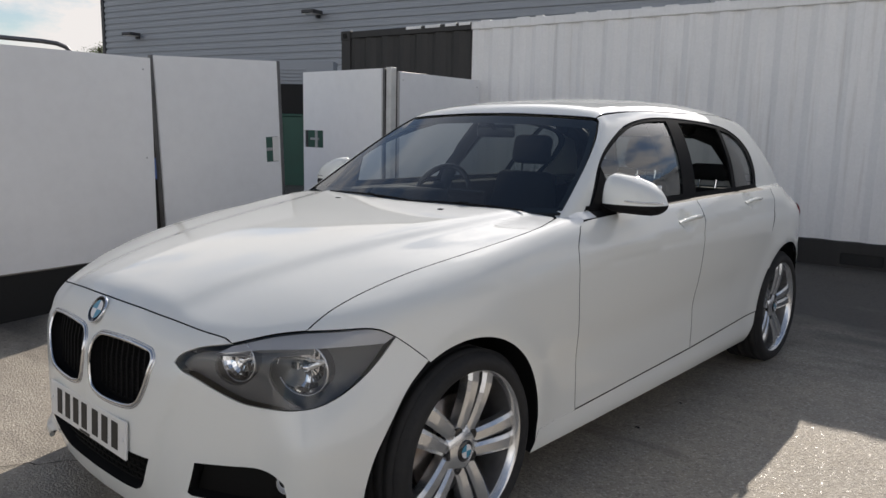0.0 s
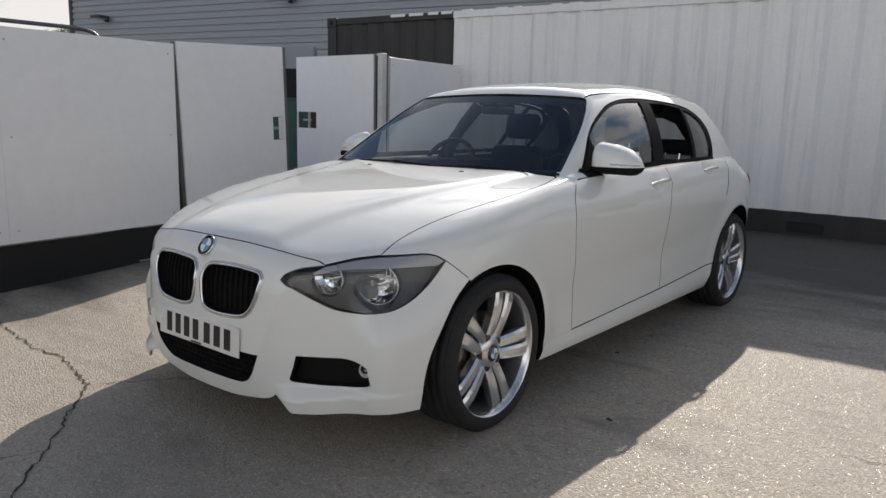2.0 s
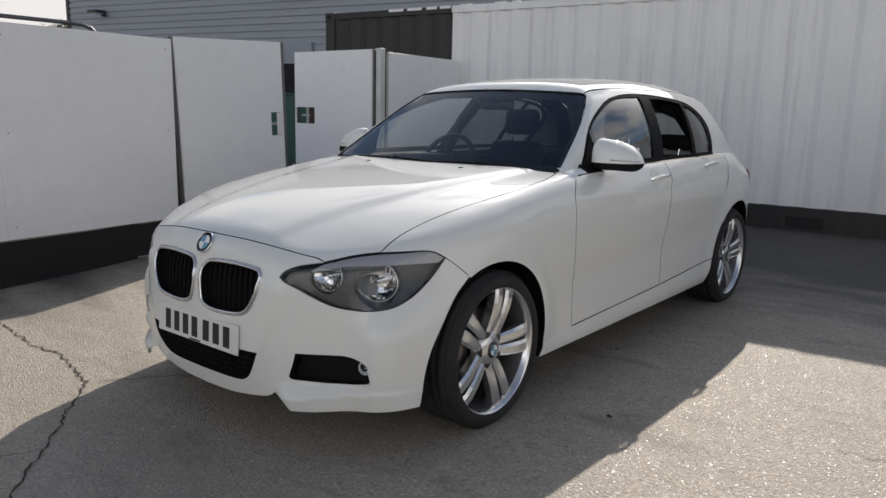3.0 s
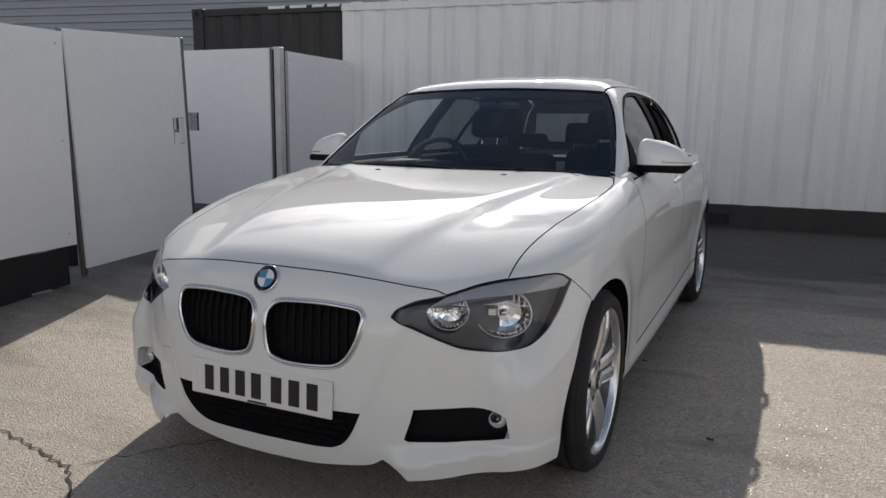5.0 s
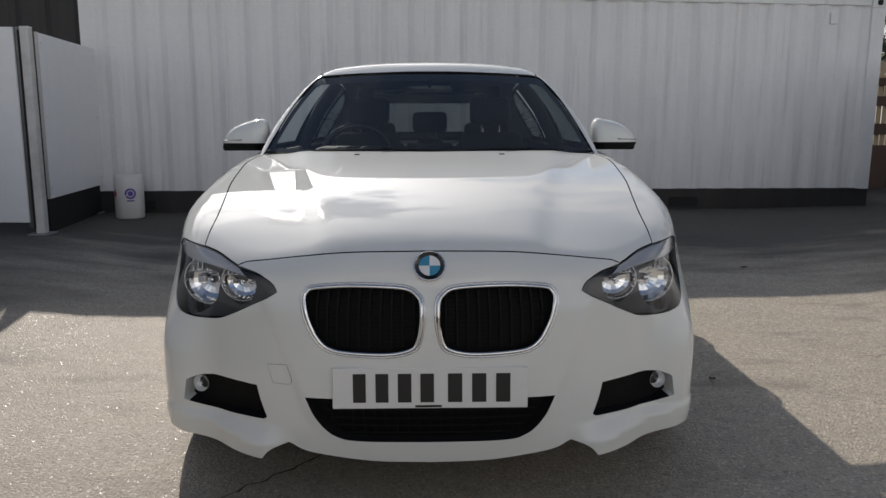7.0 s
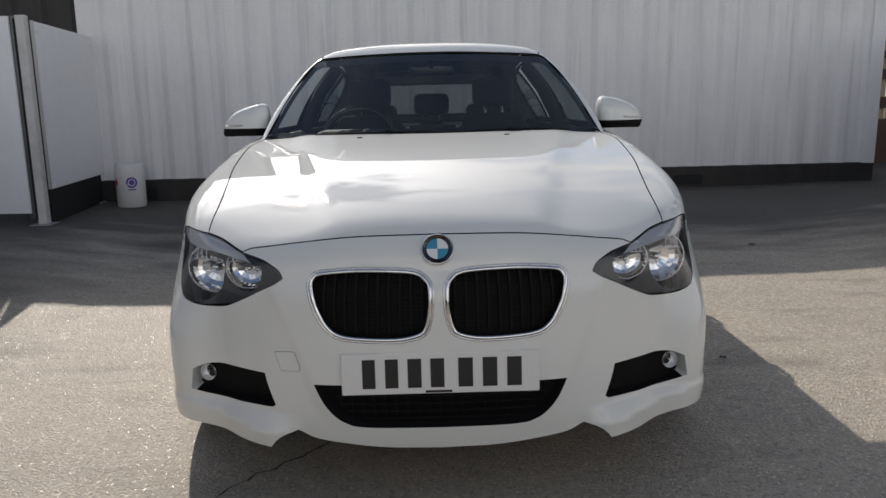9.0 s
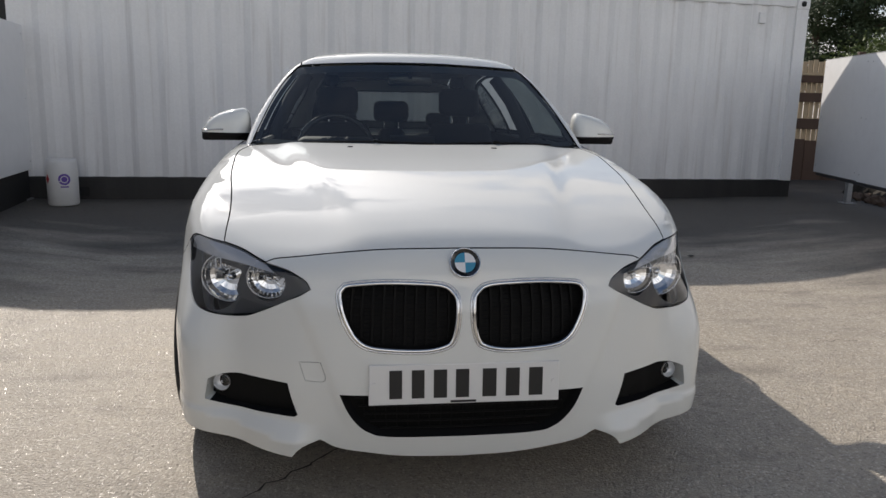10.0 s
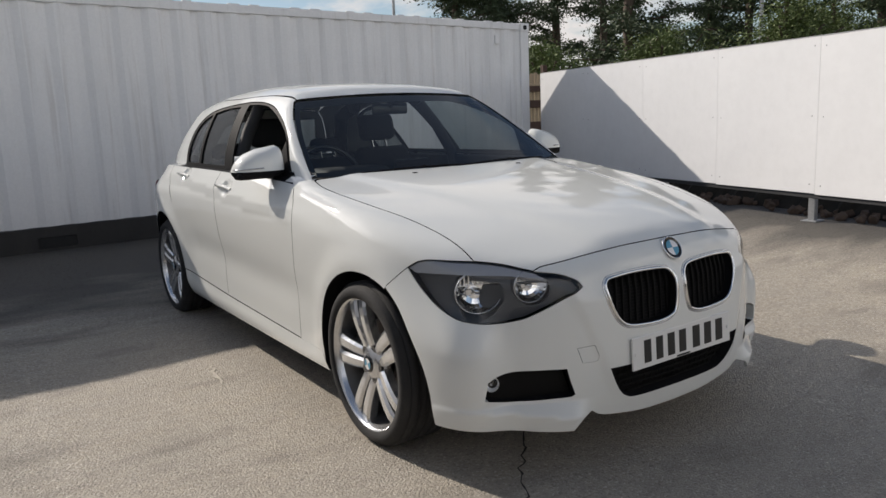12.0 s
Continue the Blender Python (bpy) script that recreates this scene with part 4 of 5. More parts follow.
            verts += [P[a].tolist(), P[b].tolist(), (P[b] - N[b] * dd).tolist(), (P[a] - N[a] * dd).tolist()]
            nrm += [side.tolist()] * 4
            faces.append([k + 1, k, k + 3, k + 2])
    return verts, faces, nrm


def geometry_cdt(*a):
    from mathutils import geometry
    return geometry.delaunay_2d_cdt(*a)


def sheet_mesh(name, data, mat, mirror=False, dark_fold=True):
    v, f, n = data
    if mirror:
        v, f, n = [(-x, y, z) for x, y, z in v], [t[::-1] for t in f], [(-x, y, z) for x, y, z in n]
    me = mesh_of(name, v, f, mat, True)
    if mat is PAINT:
        me.materials.append(TRIM)
        me.polygons.foreach_set("material_index", [1 if len(q) == 4 and dark_fold else 0 for q in f])
    me.normals_split_custom_set_from_vertices([tuple(q) for q in n])
    return me


def pushed(data, dx, dy):
    """The same sheet, set back as a whole."""
    v, f, n = data
    return [(x + dx, y + dy, z) for x, y, z in v], f, n


def flattened(data):
    """The same sheet pressed onto its best plane, y from x and z."""
    v, f, n = data
    a = np.array(v)
    fit = np.linalg.lstsq(np.c_[a[:, 0], a[:, 2], np.ones(len(a))], a[:, 1], rcond=None)[0]
    a[:, 1] = a[:, 0] * fit[0] + a[:, 2] * fit[1] + fit[2]
    return a.tolist(), f, n


def pair(name, data, mat, parent, label=""):
    """The same panel on both flanks."""
    return [put(name, sheet_mesh(name, data, mat, m), p, label) for m, p in zip((False, True), parent if isinstance(parent, (list, tuple)) else (parent, parent))]


def flip(pts):
    return [(-x, y, z) for x, y, z in reversed(pts)]


# shut lines, on the car's left flank
HOOD_FRONT = [(0, .069, .763), (.214, .077, .758), (.353, .101, .744), (.47, .13, .727), (.513, .147, .719), (.536, .152, .707)]
HEAD_INNER_TOP = [(.536, .152, .707), (.468, .098, .695), (.422, .066, .671), (.411, .058, .652)]
HEAD_LOW = [(.411, .058, .652), (.436, .06, .637), (.483, .083, .614), (.542, .115, .583), (.60, .152, .558), (.667, .197, .550), (.73, .238, .557), (.761, .28, .570), (.783, .348, .602), (.797, .42, .652), (.807, .485, .715)]
HEAD_TOP_OUT = [(.807, .485, .715), (.786, .447, .738), (.762, .408, .745), (.72, .35, .742), (.666, .295, .738)]
HEAD_TOP_IN = [(.666, .295, .738), (.607, .23, .731), (.536, .152, .707)]
BUMPER_SEAM = [(.807, .485, .715), (.821, .515, .691), (.843, .572, .640)]
HOOD_SIDE = [(.666, .295, .738), (.671, .45, .80), (.691, .629, .841), (.722, .841, .875), (.745, 1.091, .907), (.748, 1.22, .926), (.735, 1.30, .938)]
DOOR_SEAM = [(.80, 1.385, .93), (.845, 1.31, .86), (.865, 1.292, .76), (.873, 1.295, .686), (.864, 1.314, .532), (.853, 1.33, .289)]


def arch(cy, a0, a1, r=.352, n=22):
    """Points of the wheel opening, angles from the front over the top."""
    out = []
    for k in range(n + 1):
        a = radians(a0 + (a1 - a0) * k / n)
        out.append((cy - r * math.cos(a), HUB_Z + r * math.sin(a)))
    return [tuple(p) for p in lift(body, "side", out)]


HOOD_FRONT, HEAD_INNER_TOP, HEAD_LOW, HEAD_TOP_OUT, HEAD_TOP_IN, BUMPER_SEAM, HOOD_SIDE, DOOR_SEAM = (snap(body, l) for l in (HOOD_FRONT, HEAD_INNER_TOP, HEAD_LOW, HEAD_TOP_OUT, HEAD_TOP_IN, BUMPER_SEAM, HOOD_SIDE, DOOR_SEAM))
HOOD_FRONT[0] = (0, *HOOD_FRONT[0][1:])


def dense(kind, line, gap=.02):
    """The same smooth line for both panels that share it."""
    sc = np.array(SCALE[kind])
    q = np.array(smooth_line(drop_to(kind, line) * sc, gap)) / sc
    return [line[0]] + [tuple(p) for p in lift(body, kind, q[1:])] + [line[-1]]


HOOD_SIDE, HOOD_FRONT, HEAD_TOP_IN = dense("top", HOOD_SIDE), dense("nose", HOOD_FRONT), dense("nose", HEAD_TOP_IN)
HEAD_TOP_OUT, BUMPER_SEAM, HEAD_LOW, HEAD_INNER_TOP = dense("nose", HEAD_TOP_OUT), dense("nose", BUMPER_SEAM), dense("nose", HEAD_LOW), dense("nose", HEAD_INNER_TOP)
A0 = math.degrees(math.atan2(.640 - HUB_Z, FRONT_Y + .008 - .572))
# bumper and nose
KIDNEY = [(.338, .04, .647), (.327, .041, .665), (.308, .04, .673), (.223, .032, .68), (.13, .025, .679), (.061, .021, .673), (.033, .018, .658), (.017, .013, .631), (.018, .006, .569), (.029, .002, .523), (.049, .001, .504), (.102, .002, .492), (.188, .007, .493), (.258, .013, .502), (.296, .019, .528), (.322, .027, .575), (.334, .034, .617)]
INTAKE = [[(-.334, .018, .374), (.334, .018, .374)], [(.334, .018, .374), (.311, .017, .321), (.286, .016, .282), (.256, .017, .258), (.202, .014, .245), (0, .007, .243), (-.202, .014, .245), (-.256, .017, .258), (-.286, .016, .282), (-.311, .017, .321), (-.334, .018, .374)]]
CORNER_INTAKE = [[(.712, .18, .366), (.68, .175, .380), (.63, .163, .389), (.55, .11, .391), (.478, .064, .390)], [(.478, .064, .390), (.468, .062, .352), (.452, .055, .300)], [(.452, .055, .300), (.462, .06, .293), (.519, .093, .290), (.578, .133, .287), (.65, .17, .288), (.722, .188, .304)], [(.722, .188, .304), (.718, .182, .335), (.712, .18, .366)]]
TOW = [[(.445, .051, .455), (.385, .032, .459)], [(.385, .032, .459), (.372, .026, .421)], [(.372, .026, .421), (.38, .028, .404), (.43, .042, .403)], [(.43, .042, .403), (.445, .051, .455)]]
LOWER = [(.822, .335, .204), (.77, .217, .203), (.662, .159, .191), (.56, .11, .184), (.464, .054, .181)]
FIN = [(.464, .054, .181), (.437, .040, .213), (.397, .029, .231)]
LIP = [(.397, .029, .231), (.355, .03, .207), (.274, .031, .193), (.151, .03, .178), (0, .027, .174)]
BUMPER_ARCH = [tuple(p) for p in lift(body, "side", [(.572, .640), (.50, .580), (.44, .506), (.385, .42), (.357, .34), (.345, .27), (.337, .206)])]
half = [HOOD_FRONT, HEAD_INNER_TOP, HEAD_LOW, BUMPER_SEAM, BUMPER_ARCH, LOWER, FIN, LIP]
bumper_lines = half + [flip(h) for h in reversed(half)]
kid = ring_of("nose", KIDNEY, .008)
kid_r = kid * (-1, 1)
intake = loop_of("nose", INTAKE)
corner_in = loop_of("nose", CORNER_INTAKE)
tow = loop_of("nose", TOW, .006)
tow = tow * (-1, 1)
bumper = put("bumper", sheet_mesh("bumper", sheet(body, "nose", loop_of("nose", bumper_lines), [kid, kid_r, intake, corner_in, corner_in * (-1, 1), tow], .013, 0, .014, .055, gap=.0013), PAINT, False, False), car, "white sculpted front bumper")
for face in bumper.data.polygons:  # the grille and intake openings are lined in black
    if len(face.vertices) == 4 and (abs(face.center.x) < .36 and .47 < face.center.z < .70 or abs(face.center.x) < .70 and .236 < face.center.z < .398 and (abs(face.center.x) < .345 or abs(face.center.x) > .44)):
        face.material_index = 1
put("tow_cover", sheet_mesh("tow_cover", sheet(body, "nose", tow, (), .012, 0, .004, gap=.0013), PAINT), bumper)
# dark lining behind the openings
put("intake_back", sheet_mesh("intake_back", pushed(sheet(body, "nose", inset(intake, -.006), (), .02, 0, 0), 0, .040), GRILLE), bumper, "black mesh intake")
for sgn in (1, -1):
    put("corner_intake_back", sheet_mesh("corner_intake_back", pushed(flattened(sheet(body, "nose", corner_in * (sgn, 1), (), .02, 0, 0)), -.012 * sgn, .034), GRILLE), bumper, "black corner intake")
for i, z in enumerate((.262, .286, .310, .334, .358)):
    w = float(np.interp(z, [.24, .26, .28, .32, .374], [.20, .258, .284, .310, .334])) - .03
    pts = [(x, 0, z) for x in np.linspace(-w, w, 30)]
    p = lift(body, "nose", drop_to("nose", pts))
    p = p + np.array((0, .030, 0))
    v, f = tube(p, .0035, 6)
    put("mesh_bar", mesh_of("mesh_bar", v, f, GRILLE), bumper)
for x in np.linspace(-.27, .27, 19):
    z0 = .25 if abs(x) < .2 else .25 + (abs(x) - .2) * .5
    p = lift(body, "nose", drop_to("nose", [(x, 0, z) for z in np.linspace(z0 + .012, .366, 6)]))
    p = p + np.array((0, .033, 0))
    v, f = tube(p, .0025, 5)
    put("mesh_bar", mesh_of("mesh_bar", v, f, GRILLE), bumper)

# twin grilles
def N0(ring):
    return normals(body, lift(body, "nose", ring / np.array(SCALE["nose"])))


for sgn in (1, -1):
    ring = (kid if sgn > 0 else kid_r)
    grille = put("grille", sheet_mesh("grille", pushed(sheet(body, "nose", inset(ring, -.004), (), .02, 0, 0), 0, .036), GRILLE), car, "black slatted grille with a chrome surround")
    P = lift(body, "nose", inset(ring, .0055) / np.array(SCALE["nose"]))
    N = normals(body, P)
    v, f = tube(P + N * .0005, .0058, 8, True)
    v2, f2 = tube(lift(body, "nose", inset(ring, -.002) / np.array(SCALE["nose"])) + N0(inset(ring, -.002)) * -.001, .0036, 8, True)
    put("outer_band", mesh_of("outer_band", v2, f2, LAMP_RIM, True), grille, "dull silver outer band")
    put("chrome_surround", mesh_of("chrome_surround", v, f, CHROME, True), grille, "bright chrome ring")
    xs_, zs_ = P[:, 0], P[:, 2]
    for k in range(10):
        x = sgn * (.043 + k * .0295)
        zz = [zs_[i] + (x - xs_[i]) / (xs_[(i + 1) % len(P)] - xs_[i] + 1e-12) * (zs_[(i + 1) % len(P)] - zs_[i]) for i in range(len(P)) if (xs_[i] - x) * (xs_[(i + 1) % len(P)] - x) <= 0]
        if len(zz) < 2 or max(zz) - min(zz) < .09:
            continue
        a, b = min(zz) + .006, max(zz) - .006
        q = lift(body, "nose", drop_to("nose", [(x, 0, z) for z in np.linspace(a, b, 7)]))
        v, f = [], []
        for k01, p in zip(np.linspace(0, 1, 7) ** 3, q):
            v += [(p[0] - .003, p[1] + .016 + .012 * (1 - k01), p[2]), (p[0] + .003, p[1] + .016 + .012 * (1 - k01), p[2]), (p[0] + .004, p[1] + .034, p[2]), (p[0] - .004, p[1] + .034, p[2])]
        for i in range(6):
            for j in range(4):
                f.append((4 * i + j, 4 * i + (j + 1) % 4, 4 * i + 4 + (j + 1) % 4, 4 * i + 4 + j))
        put("slat", mesh_of("slat", v, f, GRILLE), grille)
    for z in np.arange(.505, .672, .011):
        cut = [xs_[i] + (z - zs_[i]) / (zs_[(i + 1) % len(P)] - zs_[i] + 1e-12) * (xs_[(i + 1) % len(P)] - xs_[i]) for i in range(len(P)) if (zs_[i] - z) * (zs_[(i + 1) % len(P)] - z) <= 0]
        if len(cut) >= 2:
            q = lift(body, "nose", drop_to("nose", [(x, 0, z) for x in np.linspace(min(cut) + .008, max(cut) - .008, 9)])) + np.array((0, .033, 0))
            v, f = tube(q, .0016, 4)
            put("fin", mesh_of("fin", v, f, TRIM), grille)

# headlights and fog lamps
def lamp_cup(name, centre, aim, r, depth, parent, wide=1.0, tall=1.0):
    """A faceted chrome bowl with a shelf, a bulb cap and a thin rim."""
    m = Matrix.Translation(centre) @ Vector(aim).to_track_quat("Z", "Y").to_matrix().to_4x4() @ Matrix.Diagonal((wide, tall, 1, 1))
    v, f = lathe([(r * .10, -depth), (r * .38, -depth * .97), (r * .62, -depth * .82), (r * .80, -depth * .58), (r * .92, -depth * .3), (r, 0)], 26, "z")
    rng = random.Random(int(r * 1000))
    v = [(x, y, z + (rng.uniform(-.007, .007) * depth if z < -.001 else 0)) for x, y, z in v]
    cup = put(name, mesh_of(name, v, f, REFLECTOR if r > .04 else FOG_BOWL), parent, "bright faceted lamp reflector", m)
    v, f = lathe([(0, -depth * .12), (r * .15, -depth * .2), (r * .17, -depth * .5), (r * .17, -depth)], 14, "z")
    put("bulb", mesh_of("bulb", v, f, CHROME, True), cup)
    v, f = tube([(r * math.cos(a), r * math.sin(a), 0) for a in np.linspace(0, 2 * math.pi, 36, endpoint=False)], r * .035, 6, True)
    put("rim", mesh_of("rim", v, f, LAMP_RIM, True), cup)
    v, f = lathe([(r * 1.02, -.002), (r * 1.0, -.012), (r * .98, -depth)], 32, "z")
    put("collar", mesh_of("collar", v, f, HOUSING, True), cup)
    if r > .04:
        part("shelf", block(-r * .93, r * .93, -.0015, .0015, -depth * .45, -.004), LAMP_RIM, cup, m=pose(0, r * .34, 0))
        for k in range(9):
            u = -.72 + .18 * k
            top = math.sqrt(.86 - u * u)
            part("flute", block(-.0016, .0016, r * .36, r * top, -depth * .75, -depth * .34), REFLECTOR, cup, m=pose(r * u, 0, 0))
        part("lamp_block", block(-r * .16, r * .16, -r * .16, r * .18, -depth * .6, -depth * .25, .003), CHROME, cup, "bright bulb shield", m=pose(-r * .40, 0, 0))
    return cup


head_lines = [HEAD_INNER_TOP, HEAD_LOW, HEAD_TOP_OUT, HEAD_TOP_IN]
head = loop_of("nose", head_lines)
brow = loop_of("nose", [HEAD_TOP_IN, [HEAD_TOP_IN[-1], (.50, .12, .684)], [(.50, .12, .684), (.60, .2, .698), (.68, .29, .700), (.75, .39, .699), (.795, .46, .698)], [(.795, .46, .698), (.807, .485, .715)], HEAD_TOP_OUT])
LAMPS = (((.531, .172, .658), .057, (.15, -1, .06), 1.10, .97), ((.657, .284, .639), .072, (.26, -1, .06), 1.16, 1.0))
lamp_rings = []
for c, r, aim, wide, tall in LAMPS:
    m = Matrix.Translation(c) @ Vector(aim).to_track_quat("Z", "Y").to_matrix().to_4x4()
    rim_pts = [m @ Vector((r * 1.07 * wide * math.cos(a), r * 1.07 * tall * math.sin(a), 0)) for a in np.linspace(0, 2 * math.pi, 60, endpoint=False)]
    lamp_rings.append(drop_to("nose", [(p.x, p.y, min(p.z, .687)) for p in rim_pts]) * np.array(SCALE["nose"]))
# the two lamps share one opening
arcs = []
for p, q in (lamp_rings, lamp_rings[::-1]):
    keep = ~within(q, p)
    first = int(np.argmax(keep & ~np.roll(keep, 1)))
    arcs.append(np.roll(p, -first, 0)[np.roll(keep, -first)])
lamp_holes = [np.concatenate(arcs)] if len(arcs[0]) < 60 else lamp_rings
for sgn in (1, -1):
    hl = thing("headlight", "", "")
    hl.parent = car
    for key in ("label", "category"):
        if key in hl:
            del hl[key]
    hl["label"] = "clear headlight with dark housing and two round lamps"
    put("housing", sheet_mesh("housing", sheet(body, "nose", head, (), .02, -.088, -.086, gap=.001), HOUSING, sgn < 0), hl)
    put("bezel", sheet_mesh("bezel", sheet(body, "nose", head, lamp_holes, .02, -.036, .002, .014, gap=.001), HOUSING, sgn < 0), hl, "dark grey lamp bezel")
    put("brow", sheet_mesh("brow", sheet(body, "nose", brow, (), .015, -.008, .03, gap=.002), PLASTIC_GREY, sgn < 0), hl)
    put("cover", sheet_mesh("cover", sheet(body, "nose", head, (), .02, -.001, .003, gap=.0015), LAMP_GLASS, sgn < 0), hl, "clear polished lamp cover")
    for c, r, aim, wide, tall in LAMPS:
        lamp_cup("lamp", (sgn * c[0], c[1], c[2]), (sgn * aim[0], aim[1], aim[2]), r, r * .48, hl, wide, tall)
    fl = lamp_cup("fog_lamp", (sgn * .677, .205, .346), (sgn * .25, -1, .05), .025, .016, bumper)
    v, f = lathe([(0, .004), (.018, .003), (.024, 0)], 20, "z")
    put("cover", mesh_of("cover", v, f, LAMP_GLASS, True), fl)

# hood, front wings
hood_half = [HOOD_FRONT, HEAD_TOP_IN[::-1], HOOD_SIDE, [HOOD_SIDE[-1], (.712, 1.36, .947), (.64, 1.374, .955)], [(.64, 1.374, .955), (.4, 1.318, .965), (0, 1.272, .972)]]
hood = put("hood", sheet_mesh("hood", sheet(body, "top", loop_of("top", hood_half + [flip(h) for h in reversed(hood_half)]), (), .018, 0, .012), PAINT), car, "white creased bonnet")
WING_BACK = [(.853, 1.33, .289), (.853, 1.33, .25), (.85, 1.33, .212)]
wing_lines = [HEAD_TOP_OUT[::-1], BUMPER_SEAM, arch(FRONT_Y + .008, A0, 198), [arch(FRONT_Y + .008, A0, 198)[-1], (.85, 1.33, .212)], WING_BACK[::-1], DOOR_SEAM[::-1], [(.80, 1.385, .93), (.797, 1.42, .945), (.785, 1.445, .958)], [(.785, 1.445, .958), (.74, 1.43, .972), (.70, 1.39, .972)], [(.70, 1.39, .972), (.712, 1.36, .955)], [(.712, 1.36, .955), HOOD_SIDE[-1]], HOOD_SIDE[::-1]]
pair("front_wing", sheet(body, "flank", loop_of("flank", wing_lines), (), .018, gap=.0012), PAINT, car)

# doors, sills, rear quarters
SILL = [(.853, 1.33, .289), (.855, 1.78, .303), (.858, 2.30, .318), (.858, 2.456, .322), (.859, 2.871, .346), (.86, 3.06, .356)]
BELT = .968
B_SEAM = [(.79, 2.345, BELT), (.842, 2.335, .92), (.858, 2.312, .84), (.866, 2.275, .6), (.858, 2.27, .318)]
door_f = [DOOR_SEAM, SILL[:3], [(.858, 2.27, .318), (.866, 2.275, .6), (.858, 2.312, .84), (.842, 2.335, .92), (.79, 2.345, BELT)], [(.79, 2.345, BELT), (.795, 1.9, BELT), (.795, 1.45, BELT - .012), (.80, 1.385, .93)]]
SILL_F = [(.853, 1.33, .289), (.855, 1.78, .303), (.858, 2.27, .318)]
door_f[1] = SILL_F
QUARTER = [(.775, 3.30, BELT), (.845, 3.25, .90), (.875, 3.16, .78), (.88, 3.09, .60)]
AR = math.degrees(math.atan2(.60 - HUB_Z, REAR_Y - 3.11))
rear_arch_front = arch(REAR_Y, AR, 7, .372, 10)
door_r = [B_SEAM, [(.858, 2.27, .318), (.859, 2.871, .346), (.86, 3.04, .358)], [(.86, 3.04, .358)] + rear_arch_front[::-1], [rear_arch_front[0]] + QUARTER[::-1][1:], [(.775, 3.30, BELT), (.785, 2.8, BELT), (.79, 2.345, BELT)]]
doors = []
for nm, lines in (("front_door", door_f), ("rear_door", door_r)):
    doors.append(pair(nm, sheet(body, "flank", loop_of("flank", lines), (), .011), PAINT, car))
sill_lines = [[(.85, 1.06, .212), (.857, 1.783, .214), (.85, 2.6, .212), (.845, 2.98, .206)], [(.845, 2.98, .206), (.86, 3.03, .355)], [(.86, 3.03, .355), (.859, 2.871, .345), (.858, 2.27, .317), (.855, 1.78, .302), (.853, 1.33, .288), (.853, 1.10, .285)], [(.853, 1.10, .285), (.85, 1.06, .212)]]
pair("side_skirt", sheet(body, "side", loop_of("side", [[(x, y, z) for x, y, z in l] for l in sill_lines]), (), .03, .001, .03, gap=.0004), PAINT, car, "white sill skirt")
rear_arch = arch(REAR_Y, AR, 172, .365, 20)
quarter = [QUARTER, [QUARTER[-1]] + rear_arch, [rear_arch[-1], (.85, 3.82, .25), (.82, 4.0, .22)], [(.82, 4.0, .22), (.80, 4.05, .5), (.74, 4.0, .8), (.66, 3.98, .96)], [(.66, 3.98, .96), (.74, 3.7, BELT), (.775, 3.30, BELT)]]
pair("rear_quarter", sheet(body, "flank", loop_of("flank", quarter), (), .03), PAINT, car)
tail = [[(-.80, 4.2, .22), (.80, 4.2, .22)], [(.80, 4.2, .22), (.80, 4.1, .5), (.72, 4.1, .8), (.64, 4, .96)], [(.64, 4, .96), (-.64, 4, .96)], [(-.64, 4, .96), (-.72, 4.1, .8), (-.80, 4.1, .5), (-.80, 4.2, .22)]]
put("tailgate", sheet_mesh("tailgate", sheet(body, "back", loop_of("back", tail, .03), (), .05), PAINT), car)
tl = [[(.83, 3.98, .80), (.80, 4.02, .88)], [(.80, 4.02, .88), (.83, 3.86, .905), (.84, 3.80, .89)], [(.84, 3.80, .89), (.85, 3.86, .82), (.83, 3.98, .80)]]
pair("tail_light", sheet(body, "flank", loop_of("flank", tl), (), .02, .006, .02), TAIL_RED, car, "red tail light")
# glasshouse
SCREEN_EDGE = [(.714, 1.393, .976), (.685, 1.53, 1.066), (.65, 1.665, 1.154), (.606, 1.79, 1.235), (.562, 1.882, 1.30)]
SCREEN_TOP = [(.524, 1.907, 1.321), (.269, 1.889, 1.335), (0, 1.882, 1.34)]
screen_half = [[(0, 1.29, .962), (.4, 1.32, .964), (.714, 1.393, .976)], SCREEN_EDGE, [(.562, 1.882, 1.30), (.547, 1.9, 1.315), (.524, 1.907, 1.321)], SCREEN_TOP]
screen_loop = loop_of("front", screen_half + [flip(h) for h in reversed(screen_half)])
windscreen = put("windscreen", sheet_mesh("windscreen", sheet(cabin, "front", screen_loop, (), .04, -.004, 0, gap=.003), WINDSCREEN), car, "curved clear windscreen")
inner = inset(screen_loop, .022)
inner[:, 1] = np.where(inner[:, 1] > 1.28, inner[:, 1] - .012, inner[:, 1])
put("black_border", sheet_mesh("black_border", sheet(cabin, "front", screen_loop, [inner], .03, -.008, 0, gap=.001), INK), windscreen)
HATCH_EDGE = [tuple(p) for p in lift(cabin, "back", [(.43, 1.292), (.49, 1.22), (.56, 1.08), (.60, .972)])]
HATCH_TOP = [tuple(p) for p in lift(cabin, "back", [(.43, 1.292), (.22, 1.318), (0, 1.325)])]
GUTTER = [tuple(p) for p in lift(cabin, "top", [(.532, 1.915), (.523, 2.3), (.512, 2.8), (.475, 3.3)])] + [HATCH_EDGE[0]]
roof_half = [[(0, 1.89, 1.35), (.269, 1.896, 1.34), (.532, 1.915, 1.33)], GUTTER, HATCH_TOP]
